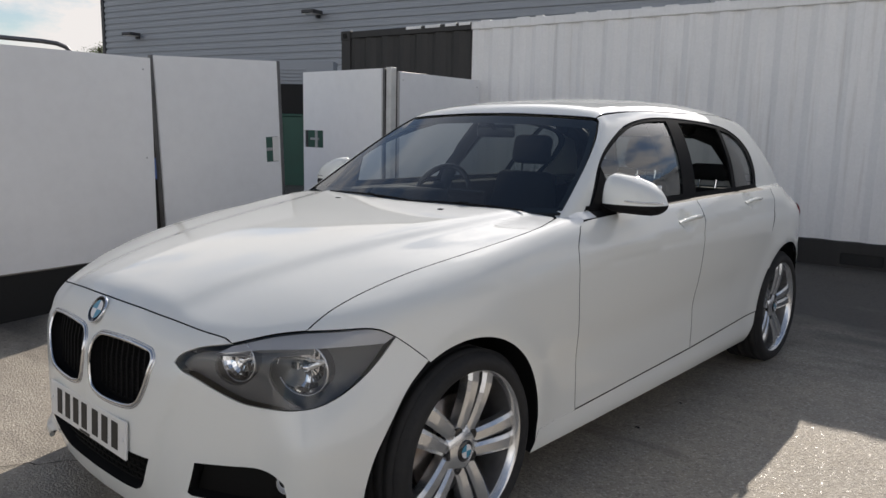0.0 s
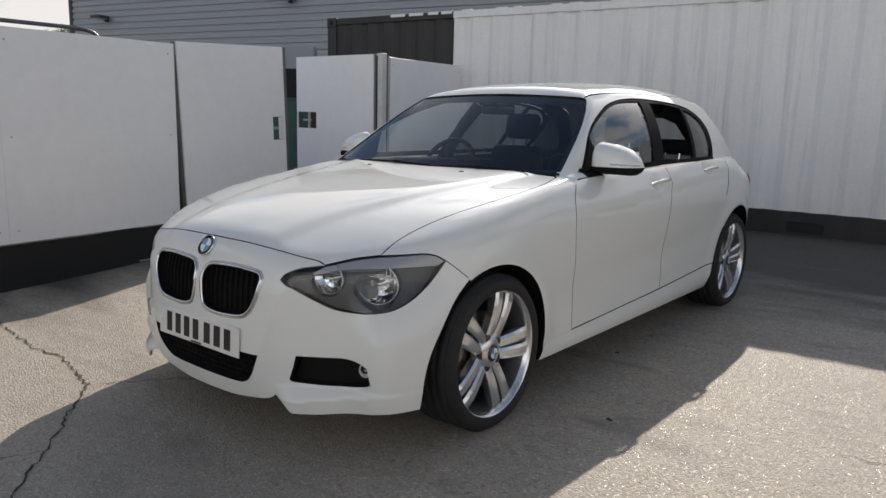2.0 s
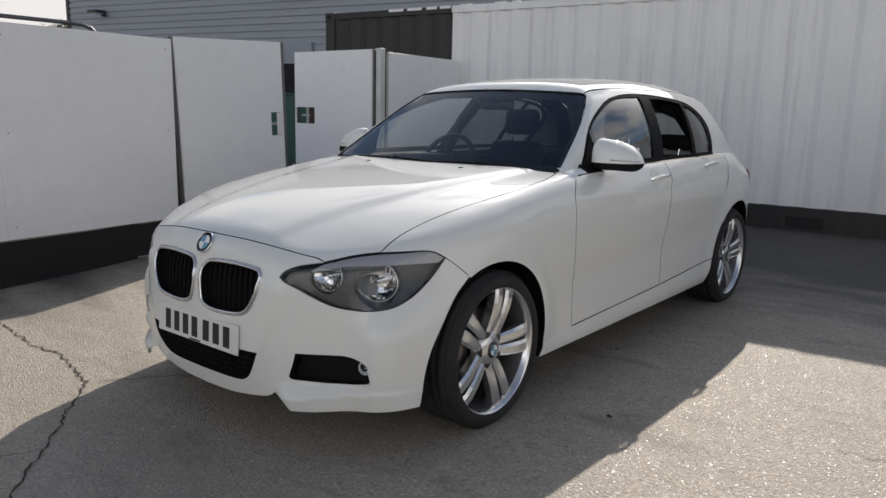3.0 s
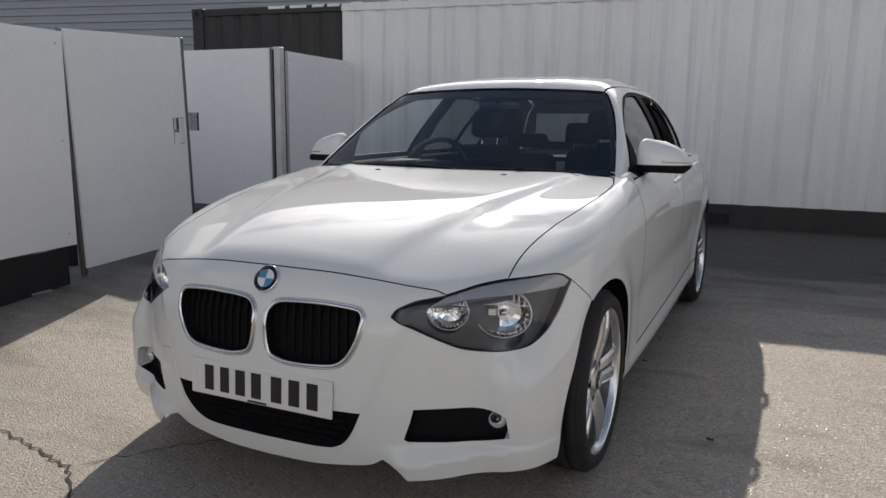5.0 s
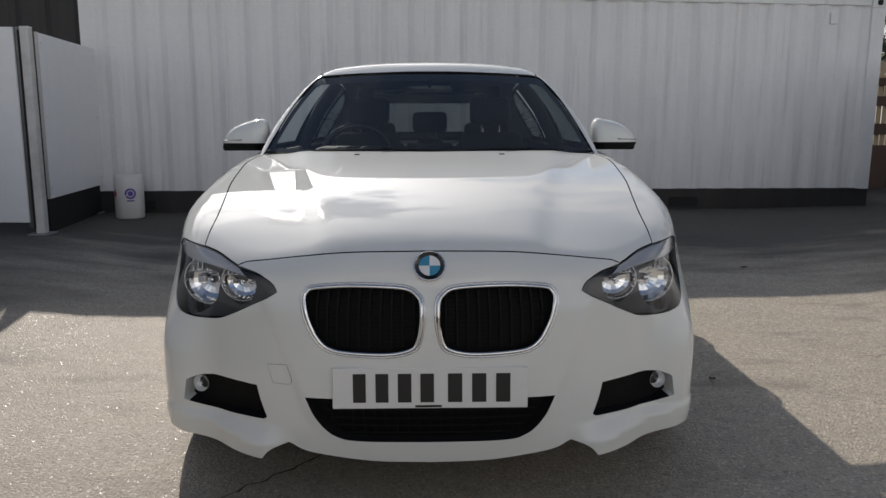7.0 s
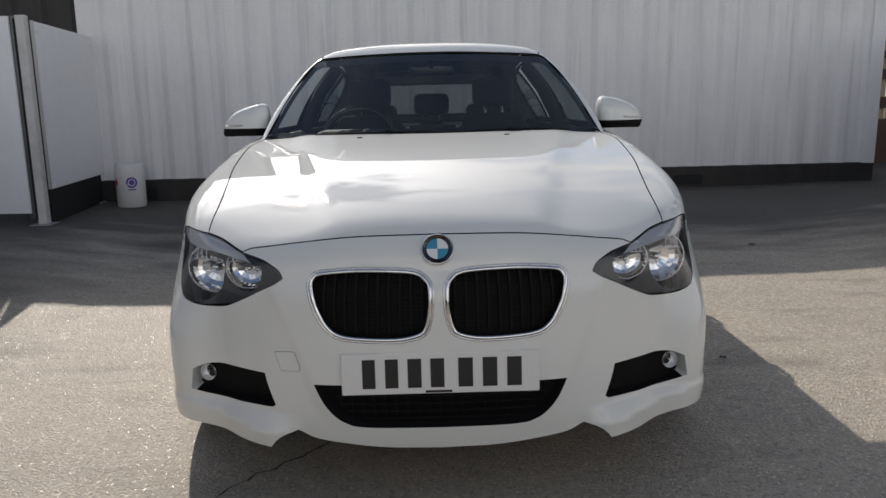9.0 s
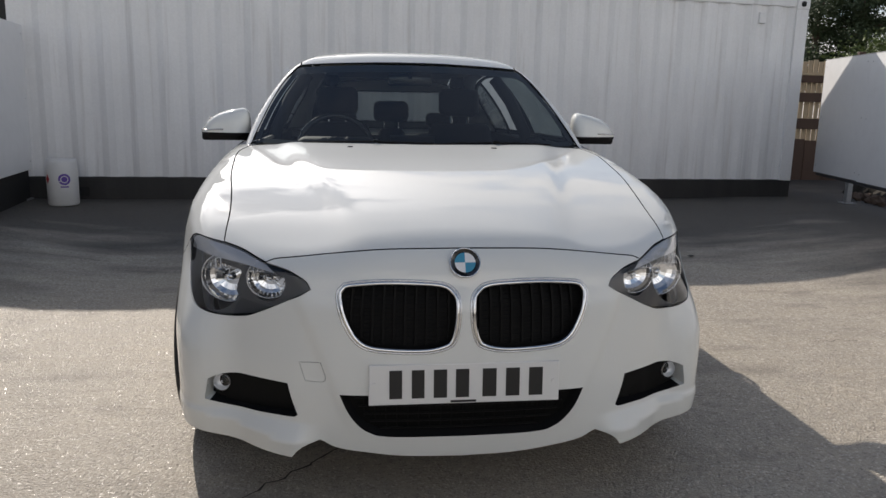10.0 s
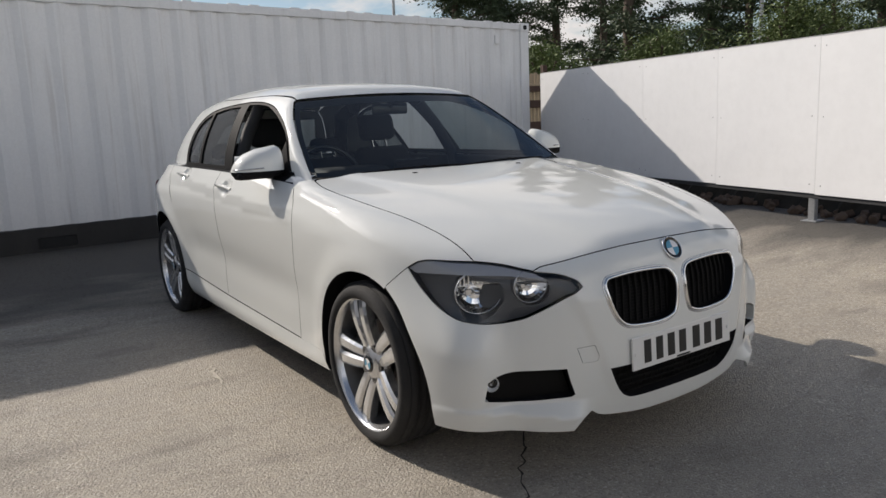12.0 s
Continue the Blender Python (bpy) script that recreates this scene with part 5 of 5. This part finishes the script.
put("roof", sheet_mesh("roof", sheet(cabin, "top", loop_of("top", roof_half + [flip(h) for h in reversed(roof_half)]), (), .03, 0, .008), PAINT), car, "white roof panel")
DLO_TOP = [tuple(p) for p in lift(cabin, "side", [(1.535, .985), (1.705, 1.148), (1.912, 1.248), (2.145, 1.311), (2.5, 1.337), (3.05, 1.316), (3.31, 1.268), (3.42, 1.19), (3.40, 1.09), (3.31, .985)])]
rail = [DLO_TOP[::-1], [DLO_TOP[0], (.775, 1.45, .943)], [(.775, 1.45, .943), (.727, 1.348, .943)], [(.727, 1.348, .943), SCREEN_EDGE[0]], SCREEN_EDGE, [(.562, 1.882, 1.30), (.55, 1.905, 1.318), (.532, 1.915, 1.330)], GUTTER, HATCH_EDGE, [HATCH_EDGE[-1]] + [tuple(p) for p in lift(cabin, "side", [(3.9, BELT), (3.7, BELT), (3.30, BELT)])], [tuple(lift(cabin, "side", [(3.30, BELT)])[0]), DLO_TOP[-1]]]
pair("roof_rail", sheet(cabin, "flank", loop_of("flank", rail, .006), (), .011, 0, .008), PAINT, car, "white pillar and roof rail")
dlo = loop_of("side", [DLO_TOP, [(.73, 3.31, .985), (.745, 1.515, .985)]])
g_front = loop_of("side", [[(0, 1.595, 1.0), (0, 1.715, 1.14), (0, 1.92, 1.236), (0, 2.143, 1.300), (0, 2.30, 1.318), (0, 2.50, 1.325)], [(0, 2.50, 1.325), (0, 2.325, 1.0)], [(0, 2.325, 1.0), (0, 1.595, 1.0)]])
g_rear = loop_of("side", [[(0, 2.46, 1.0), (0, 2.625, 1.318)], [(0, 2.625, 1.318), (0, 2.85, 1.316), (0, 3.08, 1.296)], [(0, 3.08, 1.296), (0, 2.93, 1.0)], [(0, 2.93, 1.0), (0, 2.46, 1.0)]])
g_quarter = loop_of("side", [[(0, 2.975, 1.0), (0, 3.12, 1.288)], [(0, 3.12, 1.288), (0, 3.26, 1.262), (0, 3.36, 1.20), (0, 3.362, 1.12), (0, 3.325, 1.05), (0, 3.275, 1.0)], [(0, 3.275, 1.0), (0, 2.975, 1.0)]])
pair("window_surround", sheet(cabin, "side", dlo, [g_front, g_rear, g_quarter], .025, -.003, .006, .006, gap=.001), TRIM, car, "black window surround")
pair("belt_strip", sheet(cabin, "side", loop_of("side", [[(0, 1.50, .978), (0, 3.32, .978)], [(0, 3.32, .978), (0, 3.30, .997)], [(0, 3.30, .997), (0, 1.52, .997)], [(0, 1.52, .997), (0, 1.50, .978)]]), (), .03, .004, .008), TRIM, car)
# the driver's window and the rear door's window behind the passenger are wound down
for loop, mat, both in ((g_front, SIDE_GLASS, False), (g_rear, DARK_GLASS, None), (g_quarter, DARK_GLASS, True)):
    d = sheet(cabin, "side", inset(loop, -.008), (), .04, -.010, 0)
    if both is not None:
        put("window_pane", sheet_mesh("window_pane", d, mat), car)
    if both is not False:
        put("window_pane", sheet_mesh("window_pane", d, mat, True), car)
hatch = [[(-.60, 4.1, .965), (.60, 4.1, .965)], [(.60, 4.1, .965), (.56, 4, 1.08), (.49, 3.9, 1.22), (.43, 3.9, 1.292)], HATCH_TOP, flip(HATCH_TOP), [(-.43, 3.9, 1.292), (-.49, 3.9, 1.22), (-.56, 4, 1.08), (-.60, 4.1, .965)]]
hatch_hole = loop_of("back", [[(-.50, 4, 1.02), (.50, 4, 1.02)], [(.50, 4, 1.02), (.42, 4, 1.24)], [(.42, 4, 1.24), (-.42, 4, 1.24)], [(-.42, 4, 1.24), (-.50, 4, 1.02)]], .03)
hl_ob = put("hatch", sheet_mesh("hatch", sheet(cabin, "back", loop_of("back", hatch, .03), [hatch_hole], .04, 0, .01), PAINT), car)
put("rear_window", sheet_mesh("rear_window", sheet(cabin, "back", inset(hatch_hole, -.01), (), .06, -.006, 0), DARK_GLASS), hl_ob)

# ledge between the body's shoulder and the glasshouse
def ledge(y0, y1, mat, name):
    yy = np.linspace(y0, y1, max(3, int((y1 - y0) / .06)))
    out = lift(body, "flank", drop_to("flank", [(.79 - .05 * step01(y, 3.2, 3.9), y, .958) for y in yy]))
    inn = lift(cabin, "side", [(y, .982) for y in yy])
    v = [tuple(q + np.array((-.004, 0, -.001))) for q in out] + [tuple(q + np.array((-.006, 0, 0))) for q in inn]
    k = len(yy)
    f = [(i, i + 1, k + i + 1, k + i) for i in range(k - 1)]
    for s in (1, -1):
        put(name, mesh_of(name, [(s * a, b, c) for a, b, c in v], f, mat, True), car)


ledge(1.40, 1.53, PAINT, "pillar_base")
ledge(1.53, 3.31, TRIM, "belt_seal")
ledge(3.31, 3.90, PAINT, "pillar_base")

# dark inner shell: keeps light out of the gaps and forms the wheel wells
def inner_shell():
    v, f = [], []
    xs_ = np.linspace(.10, 4.12, 60)
    secs = []
    for y in xs_:
        p = lift(body, "flank", [(y, a) for a in np.linspace(-.45, math.pi + .45, 40)])
        p = p - normals(body, p) * .045
        in_arch = min(abs(y - FRONT_Y), abs(y - REAR_Y)) < .40
        cz = HUB_Z + math.sqrt(max(.16 - min(abs(y - FRONT_Y), abs(y - REAR_Y)) ** 2, 0)) if in_arch else 0
        for q in p:
            if in_arch and q[2] < cz and abs(q[0]) > .58:
                q[0] = math.copysign(.58, q[0])
            q[2] = min(max(q[2], .24), .90 if y > 1.35 else 9)
        secs.append(p)
    for p in secs:
        v += [tuple(q) for q in p]
    for i in range(len(secs) - 1):
        for k in range(39):
            a = i * 40 + k
            f.append((a, a + 1, a + 41, a + 40))
        f.append((i * 40 + 39, i * 40, i * 40 + 40, i * 40 + 79))
    return v, f


def inner_floor():
    """Only the pan, wheel wells and front cover: the cabin stays open above."""
    v, f = inner_shell()
    keep = []
    for q in f:
        c = [sum(v[i][k] for i in q) / 4 for k in range(3)]
        lamp_bay = c[1] < .62 and c[2] > .50 and abs(c[0]) > .34
        if (c[1] < 1.30 or c[2] < .88) and not lamp_bay:
            keep.append(q)
    return v, keep


v, f = inner_floor()
put("underbody", mesh_of("underbody", v, f, TRIM), car, "black underbody and wheel wells")
for y in (FRONT_Y, REAR_Y):
    for sgn in (1, -1):
        pv = []
        rim_yz = [(y - .375 * math.cos(a), max(HUB_Z + .375 * math.sin(a), .2)) for a in np.linspace(-.25, math.pi + .25, 25)]
        pv += [(sgn * .55, a, b) for a, b in rim_yz]
        pv += [(sgn * (q[0] - .016), q[1], q[2]) for q in lift(body, "side", rim_yz)]
        put("wheel_liner", mesh_of("wheel_liner", pv, [(k, k + 1, k + 26, k + 25) for k in range(24)], TRIM, True), car)
        put("wheel_liner", mesh_of("wheel_liner", [(sgn * .56, y, HUB_Z)] + pv[:25], [(0, k + 1, k + 2) for k in range(24)], TRIM), car)
part("cowl", block(-.62, .62, 1.30, 1.45, .89, .935, .01), TRIM, car, "black wiper scuttle")

# wheels
def wheel(x, y, sgn):
    w = thing("wheel", "", "")
    w.parent = car
    for key in ("label", "category"):
        if key in w:
            del w[key]
    w["label"] = "silver alloy wheel with five double spokes"
    w.matrix_basis = (pose(x, y, .317, 0 if y < 2 else 9, 0, 0) if sgn > 0 else pose(x, y, .317, 33 if y < 2 else 15, 0, 180)) @ Matrix.Scale(1.028, 4)
    W = .112
    prof = [(.240, -W + .01), (.246, -W), (.268, -W - .004), (.284, -W + .004), (.296, -W + .022), (.3015, -W + .05)]
    for k in range(-2, 3):
        prof += [(.303, k * .036 - .014), (.303, k * .036 + .014), (.296, k * .036 + .0155), (.296, k * .036 + .0205)]
    prof += [(.3015, W - .05), (.296, W - .022), (.284, W - .004), (.281, W - .001), (.268, W + .004), (.246, W), (.240, W - .012)]
    v, f = lathe(prof, 64, "x")
    put("tyre", mesh_of("tyre", v, f, RUBBER, True), w, "low-profile black tyre")
    v, f = lathe([(.246, W - .012), (.249, W - .001), (.251, W - .004), (.241, W - .006), (.236, W - .016), (.231, W - .032)], 64, "x")
    put("rim", mesh_of("rim", v, f, ALLOY, True), w, "bright silver rim lip")
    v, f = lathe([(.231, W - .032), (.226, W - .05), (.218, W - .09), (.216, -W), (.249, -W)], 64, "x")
    put("barrel", mesh_of("barrel", v, f, BARREL, True), w, "rim barrel with shade put into its grey")
    F = W - .012
    for k in range(5):
        for s in (1, -1):
            a = 2 * math.pi * k / 5
            v, f = [], []
            n = 7
            for i in range(n):
                t = i / (n - 1)
                r = .050 + (.236 - .050) * t
                off = s * (.0218 + .0135 * t)
                half_w = .0198 + .0092 * t - .002 * t * t
                bow = F - .002 - .024 * (1 - t) ** 2 - .008 * t ** 6
                for du, dx in ((-half_w, -.008), (-half_w * .55, 0), (half_w * .55, 0), (half_w, -.008), (half_w * .8, -.042), (-half_w * .8, -.042)):
                    u = off + du
                    v.append((bow + dx, r * math.cos(a) - u * math.sin(a), r * math.sin(a) + u * math.cos(a)))
            for i in range(n - 1):
                for j in range(6):
                    f.append((6 * i + j, 6 * i + (j + 1) % 6, 6 * i + 6 + (j + 1) % 6, 6 * i + 6 + j))
            put("spoke", mesh_of("spoke", v, f, ALLOY), w)
        a = 2 * math.pi * (k + .5) / 5
        part("wheel_bolt", rod((F - .045, .056 * math.cos(a), .056 * math.sin(a)), (F - .022, .056 * math.cos(a), .056 * math.sin(a)), .011, seg=6), ALLOY_DARK, w)
        part("bolt_hole", rod((F - .034, .058 * math.cos(a), .058 * math.sin(a)), (F - .0225, .058 * math.cos(a), .058 * math.sin(a)), .0165, seg=16), GLOSS, w, "dark bolt recess")
    v, f = lathe([(.0, F - .012), (.034, F - .013), (.05, F - .02), (.072, F - .028), (.078, F - .06), (.05, F - .07)], 32, "x")
    hub = put("hub", mesh_of("hub", v, f, ALLOY, True), w)
    v, f = lathe([(0, F - .008), (.03, F - .0085), (.033, F - .012)], 24, "x")
    put("hub_cap", mesh_of("hub_cap", v, f, GLOSS, True), hub, "round hub badge in blue and white")
    for k in range(4):
        q = [(F - .007, 0, 0)] + [(F - .007, .021 * math.cos(b), .021 * math.sin(b)) for b in np.linspace(k * math.pi / 2, (k + 1) * math.pi / 2, 7)]
        put("badge_quarter", mesh_of("badge_quarter", q, [tuple(range(8))], BADGE_BLUE if k % 2 else BADGE_WHITE), hub)
    v, f = lathe([(.07, .02), (.15, .02), (.152, .016), (.152, -.006), (.15, -.01), (.07, -.01)], 48, "x")
    put("brake_disc", mesh_of("brake_disc", v, f, DISC, True), w, "worn steel brake disc")
    part("caliper", block(-.03, .045, -.165, -.08, .04, .15, .012), ALLOY_DARK, w)
    v, f = lathe([(.0, -.02), (.2, -.03), (.2, -.06)], 32, "x")
    put("back_plate", mesh_of("back_plate", v, f, TRIM, True), w)
    return w


for y in (FRONT_Y, REAR_Y):
    wheel(.748, y + (.018 if y < 2 else 0), 1)
    wheel(-.748, y + (.018 if y < 2 else 0), -1)

# number plate: unreadable bars stand for its characters
plate = part("number_plate", block(-.26, .26, -.004, .004, -.0555, .0555, .003, 2), PLATE, car, "white number plate with black bars", m=pose(0, -.014, .406, -3, 0, 0))
for x, w in ((-.188, .034), (-.128, .034), (-.068, .036), (-.008, .036), (.066, .038), (.130, .038), (.194, .038)):
    part("bar", block(x - w / 2, x + w / 2, -.0056, -.0042, -.038, .040), INK, plate)
part("maker_bar", block(-.04, .03, -.0053, -.0042, -.052, -.046), INK, plate)
for x in (-.245, .245):
    part("screw", rod((x, -.004, 0), (x, -.007, 0), .007, seg=10), PLATE, plate)

# badge: plain quarters
def badge(m):
    v, f = lathe([(0, .004), (.030, .004), (.0305, .005), (.039, .005), (.0395, .0065), (.0415, .006), (.043, 0)], 40, "z")
    b = put("badge", mesh_of("badge", v, f, GLOSS, True), car, "round badge in blue and white quarters", m)
    v, f = lathe([(.0395, .0065), (.041, .0075), (.043, .005), (.043, 0)], 40, "z")
    put("rim", mesh_of("rim", v, f, CHROME, True), b)
    for k in range(4):
        q = [(0, 0, .0056)] + [(.0285 * math.cos(a), .0285 * math.sin(a), .0056) for a in np.linspace(k * math.pi / 2, (k + 1) * math.pi / 2, 9)]
        put("quarter", mesh_of("quarter", q, [tuple(range(10))], BADGE_WHITE if k % 2 == 0 else BADGE_BLUE), b)


bp = lift(body, "nose", [(0.0, .725)])
bn = normals(body, bp)[0]
badge(Matrix.Translation(Vector(bp[0])) @ Vector(bn).to_track_quat("Z", "Y").to_matrix().to_4x4())

# door mirrors
def mirror(sgn):
    """A rounded white cap on a black foot, with a repeater strip and glass."""
    n, mrows = 32, 12
    shift = (0, 0) if sgn > 0 else (-.009, 0)

    def shell(t0, t1, grow):
        vv, ff = [], []
        for i in range(mrows + 1):
            t = t0 + (t1 - t0) * i / mrows
            for k in range(n):
                a = 2 * math.pi * k / n
                c, s = math.cos(a), math.sin(a)
                up = max(1 - max(t, 0) ** 4.0, 0) ** .45 if t >= 0 else 1 - .30 * abs(t) ** 2.2
                ex = math.copysign(abs(c) ** .72, c) * .098 * (up * (1 - .28 * max(t, 0)) if c > 0 or t < 0 else up ** .55)
                ey = math.copysign(abs(s) ** .72, s) * (.088 if s < 0 else .040) * (up if s < 0 or t < 0 else up ** .4)
                u = ex / .098
                z = .993 + (t * (.088 - .030 * u) if t >= 0 else t * (.030 + .006 * u)) 
                vv.append((sgn * (.871 + shift[0] + ex * grow * 1.15), 1.668 + ey * grow * 1.08 + .022 * u + .010 * max(t, 0), 1.006 + shift[1] + (z - .993) * 1.1))
        for i in range(mrows):
            for k in range(n):
                ff.append((i * n + k, i * n + (k + 1) % n, (i + 1) * n + (k + 1) % n, (i + 1) * n + k))
        return vv, ff

    vv, ff = shell(0, 1.0, 1.0)
    mir = put("door_mirror", mesh_of("door_mirror", vv, ff, PAINT, True), car, "white door mirror cap on a black foot")
    vv, ff = shell(-1.0, 0.0, .99)
    ff.append(tuple(range(n)))
    put("lower_shell", mesh_of("lower_shell", vv, ff, TRIM, True), mir)
    vv, ff = shell(.15, .16, 1.02)
    ring = sorted((q for q in vv[:n] if q[1] < 1.69 and abs(q[0]) > .85), key=lambda q: math.atan2(q[1] - 1.668, abs(q[0]) - .89))
    v, f = tube(ring, .003, 6)
    put("repeater", mesh_of("repeater", v, f, LAMP_RIM, True), mir)
    part("foot", block(min(sgn * .735, sgn * .965), max(sgn * .735, sgn * .965), 1.615, 1.695, .970, 1.002, .012, 3), TRIM, mir, "black mirror foot", True)
    tri = loop_of("side", [[(0, 1.545, .988), (0, 1.70, 1.135)], [(0, 1.70, 1.135), (0, 1.715, .988)], [(0, 1.715, .988), (0, 1.545, .988)]])
    put("sail", sheet_mesh("sail", sheet(cabin, "side", tri, (), .03, .003, .012), TRIM, sgn < 0), mir, "black triangle at the mirror's foot")
    part("glass", block(min(sgn * .83, sgn * .945), max(sgn * .83, sgn * .945), 1.7125, 1.7165, 1.018, 1.075, .003), CHROME, mir)


mirror(1)
mirror(-1)

# handles, wipers, washer jets
for sgn in (1, -1):
    for y0, z0 in ((2.19, .902), (2.955, .945)):
        p = lift(body, "flank", drop_to("flank", [(.85, y0 + d, z0 + d * .06) for d in (-.11, -.09, -.05, 0, .05, .09, .11)]))
        nn = normals(body, p)
        h = np.array([-.004, .006, .012, .014, .012, .006, -.004])[:, None]
        s = np.linspace(0, 1, 7)[:, None]
        q = p[0] * (1 - s) + p[-1] * s + nn[0] * h
        q[:, 0] *= sgn
        v, f = tube(q, .011, 10, False, .8)
        hd = put("door_handle", mesh_of("door_handle", v, f, PAINT, True), car, "white bar door handle")
        c = q[5] + np.array((sgn * .0085, 0, 0))
        part("end_cap", rod(tuple(c + np.array((0, -.004, 0))), tuple(c + np.array((0, .022, .001))), .0085, .006, seg=10), CHROME, hd, "bright chrome end cap")
for x0, x1 in ((-.50, .10), (.05, .58)):
    pts = [(x0 + (x1 - x0) * t, 0, .968 + .03 * t * (1 - t) + .004) for t in np.linspace(0, 1, 9)]
    p = lift(cabin, "front", drop_to("front", pts))
    p = p + normals(cabin, p) * .007
    v, f = tube(p, .004, 6)
    wp = put("wiper", mesh_of("wiper", v, f, TRIM), car, "black wiper blade")
    part("arm", rod(tuple(p[4] + np.array([0, -.01, .005])), (x1 + .02, 1.36, .943), .005, seg=6), TRIM, wp)
for x in (-.3, .3):
    part("washer_jet", block(x - .012, x + .012, 1.20, 1.22, float(_hood(1.21)) - .01, float(_hood(1.21)) + .008, .003), TRIM, car)

# ---- inside the car ----
inside = thing("interior", "", "")
inside.parent = car
for key in ("label", "category"):
    if key in inside:
        del inside[key]
inside["label"] = "dark cloth cabin with four seats"


def seat(x, y, wide, name, back, head):
    """Cushion, backrest and headrest on two chromed rods."""
    s = part(name, block(x - wide, x + wide, y - .24, y + .24, .42, .58, .05, 3), SEAT, inside, "dark cloth seat", True)
    bm = block(-wide, wide, -.06, .06, 0, back, .05, 3)
    for v in bm.verts:
        v.co.x *= 1 - .22 * max(v.co.z, 0) / back
    part("backrest", bm, SEAT, s, "", True, pose(x, y + .24, .50, -18, 0, 0))
    top = .50 + back * .95
    bm = block(-.125, .125, -.045, .045, 0, head, .04, 3)
    part("headrest", bm, SEAT, s, "", True, pose(x, y + .26 + back * .31, top + .045, -12, 0, 0))
    for d in (-.05, .05):
        part("headrest_rod", rod((x + d, y + .24 + back * .31, top - .01), (x + d, y + .26 + back * .31, top + .07), .007), CHROME, s)


for sx in (-.37, .37):
    seat(sx, 2.28, .24, "front_seat", .56, .17)
    seat(sx, 3.10, .25, "rear_seat", .47, .10)
seat(0, 3.12, .12, "rear_seat", .50, .15)
bm = block(-.72, .72, 1.34, 1.80, .70, .93, .05, 3)
part("dashboard", bm, DASH, inside, "dark soft dashboard", True)
part("binnacle", block(-.55, -.18, 1.60, 1.84, .90, .985, .04, 3), DASH, inside, "", True)
part("screen", block(-.11, .11, 1.70, 1.715, .93, 1.0, .005), GLOSS, inside)
part("floor_pan", block(-.70, .70, 1.2, 3.9, .25, .30), DASH, inside)
part("firewall", block(-.72, .72, 1.31, 1.36, .3, .90), DASH, inside)
part("parcel_shelf", block(-.60, .60, 3.45, 3.95, .90, .93), DASH, inside)
part("headlining", block(-.44, .44, 2.02, 3.5, 1.325, 1.34), material("headlining", (.30, .29, .27), .9), inside)
for sgn in (1, -1):
    part("door_card", block(min(sgn * .70, sgn * .735), max(sgn * .70, sgn * .735), 1.45, 3.5, .35, .97, .01), DASH, inside)
    v, f = tube([(sgn * .53, 2.44, 1.30), (sgn * .62, 2.40, 1.17), (sgn * .70, 2.36, 1.0), (sgn * .715, 2.34, .9)], .035, 8)
    put("inner_pillar", mesh_of("inner_pillar", v, f, DASH, True), inside)
    v, f = tube([(sgn * .41, 3.1, 1.30), (sgn * .45, 3.38, 1.24), (sgn * .50, 3.52, 1.10), (sgn * .53, 3.58, .95)], .05, 8)
    put("inner_pillar", mesh_of("inner_pillar", v, f, DASH, True), inside)
wheel_at = pose(-.37, 1.93, .915, 64, 0, 0)
v, f = tube([(.185 * math.cos(a), .185 * math.sin(a), 0) for a in np.linspace(0, 2 * math.pi, 40, endpoint=False)], .015, 8, True)
sw = put("steering_wheel", mesh_of("steering_wheel", v, f, GLOSS, True), inside, "black steering wheel", wheel_at)
part("boss", block(-.07, .07, -.055, .055, -.03, .02, .02, 2), GLOSS, sw)
for a in (0, 180, 270):
    part("spoke", rod((.05 * math.cos(radians(a)), .05 * math.sin(radians(a)), -.005), (.178 * math.cos(radians(a)), .178 * math.sin(radians(a)), 0), .014), CHROME, sw)
part("rear_view_mirror", block(-.11, .11, 1.90, 1.925, 1.235, 1.295, .012, 2), GLOSS, inside, "", True)
part("mirror_stalk", rod((0, 1.90, 1.275), (0, 1.86, 1.315), .012), GLOSS, inside)

# the yard falls a little to one side, and the car leans with it
car.matrix_basis = pose(.75, 0, .8) @ Matrix.Rotation(radians(-.4), 4, "Y") @ pose(-.75, 0, -.8)
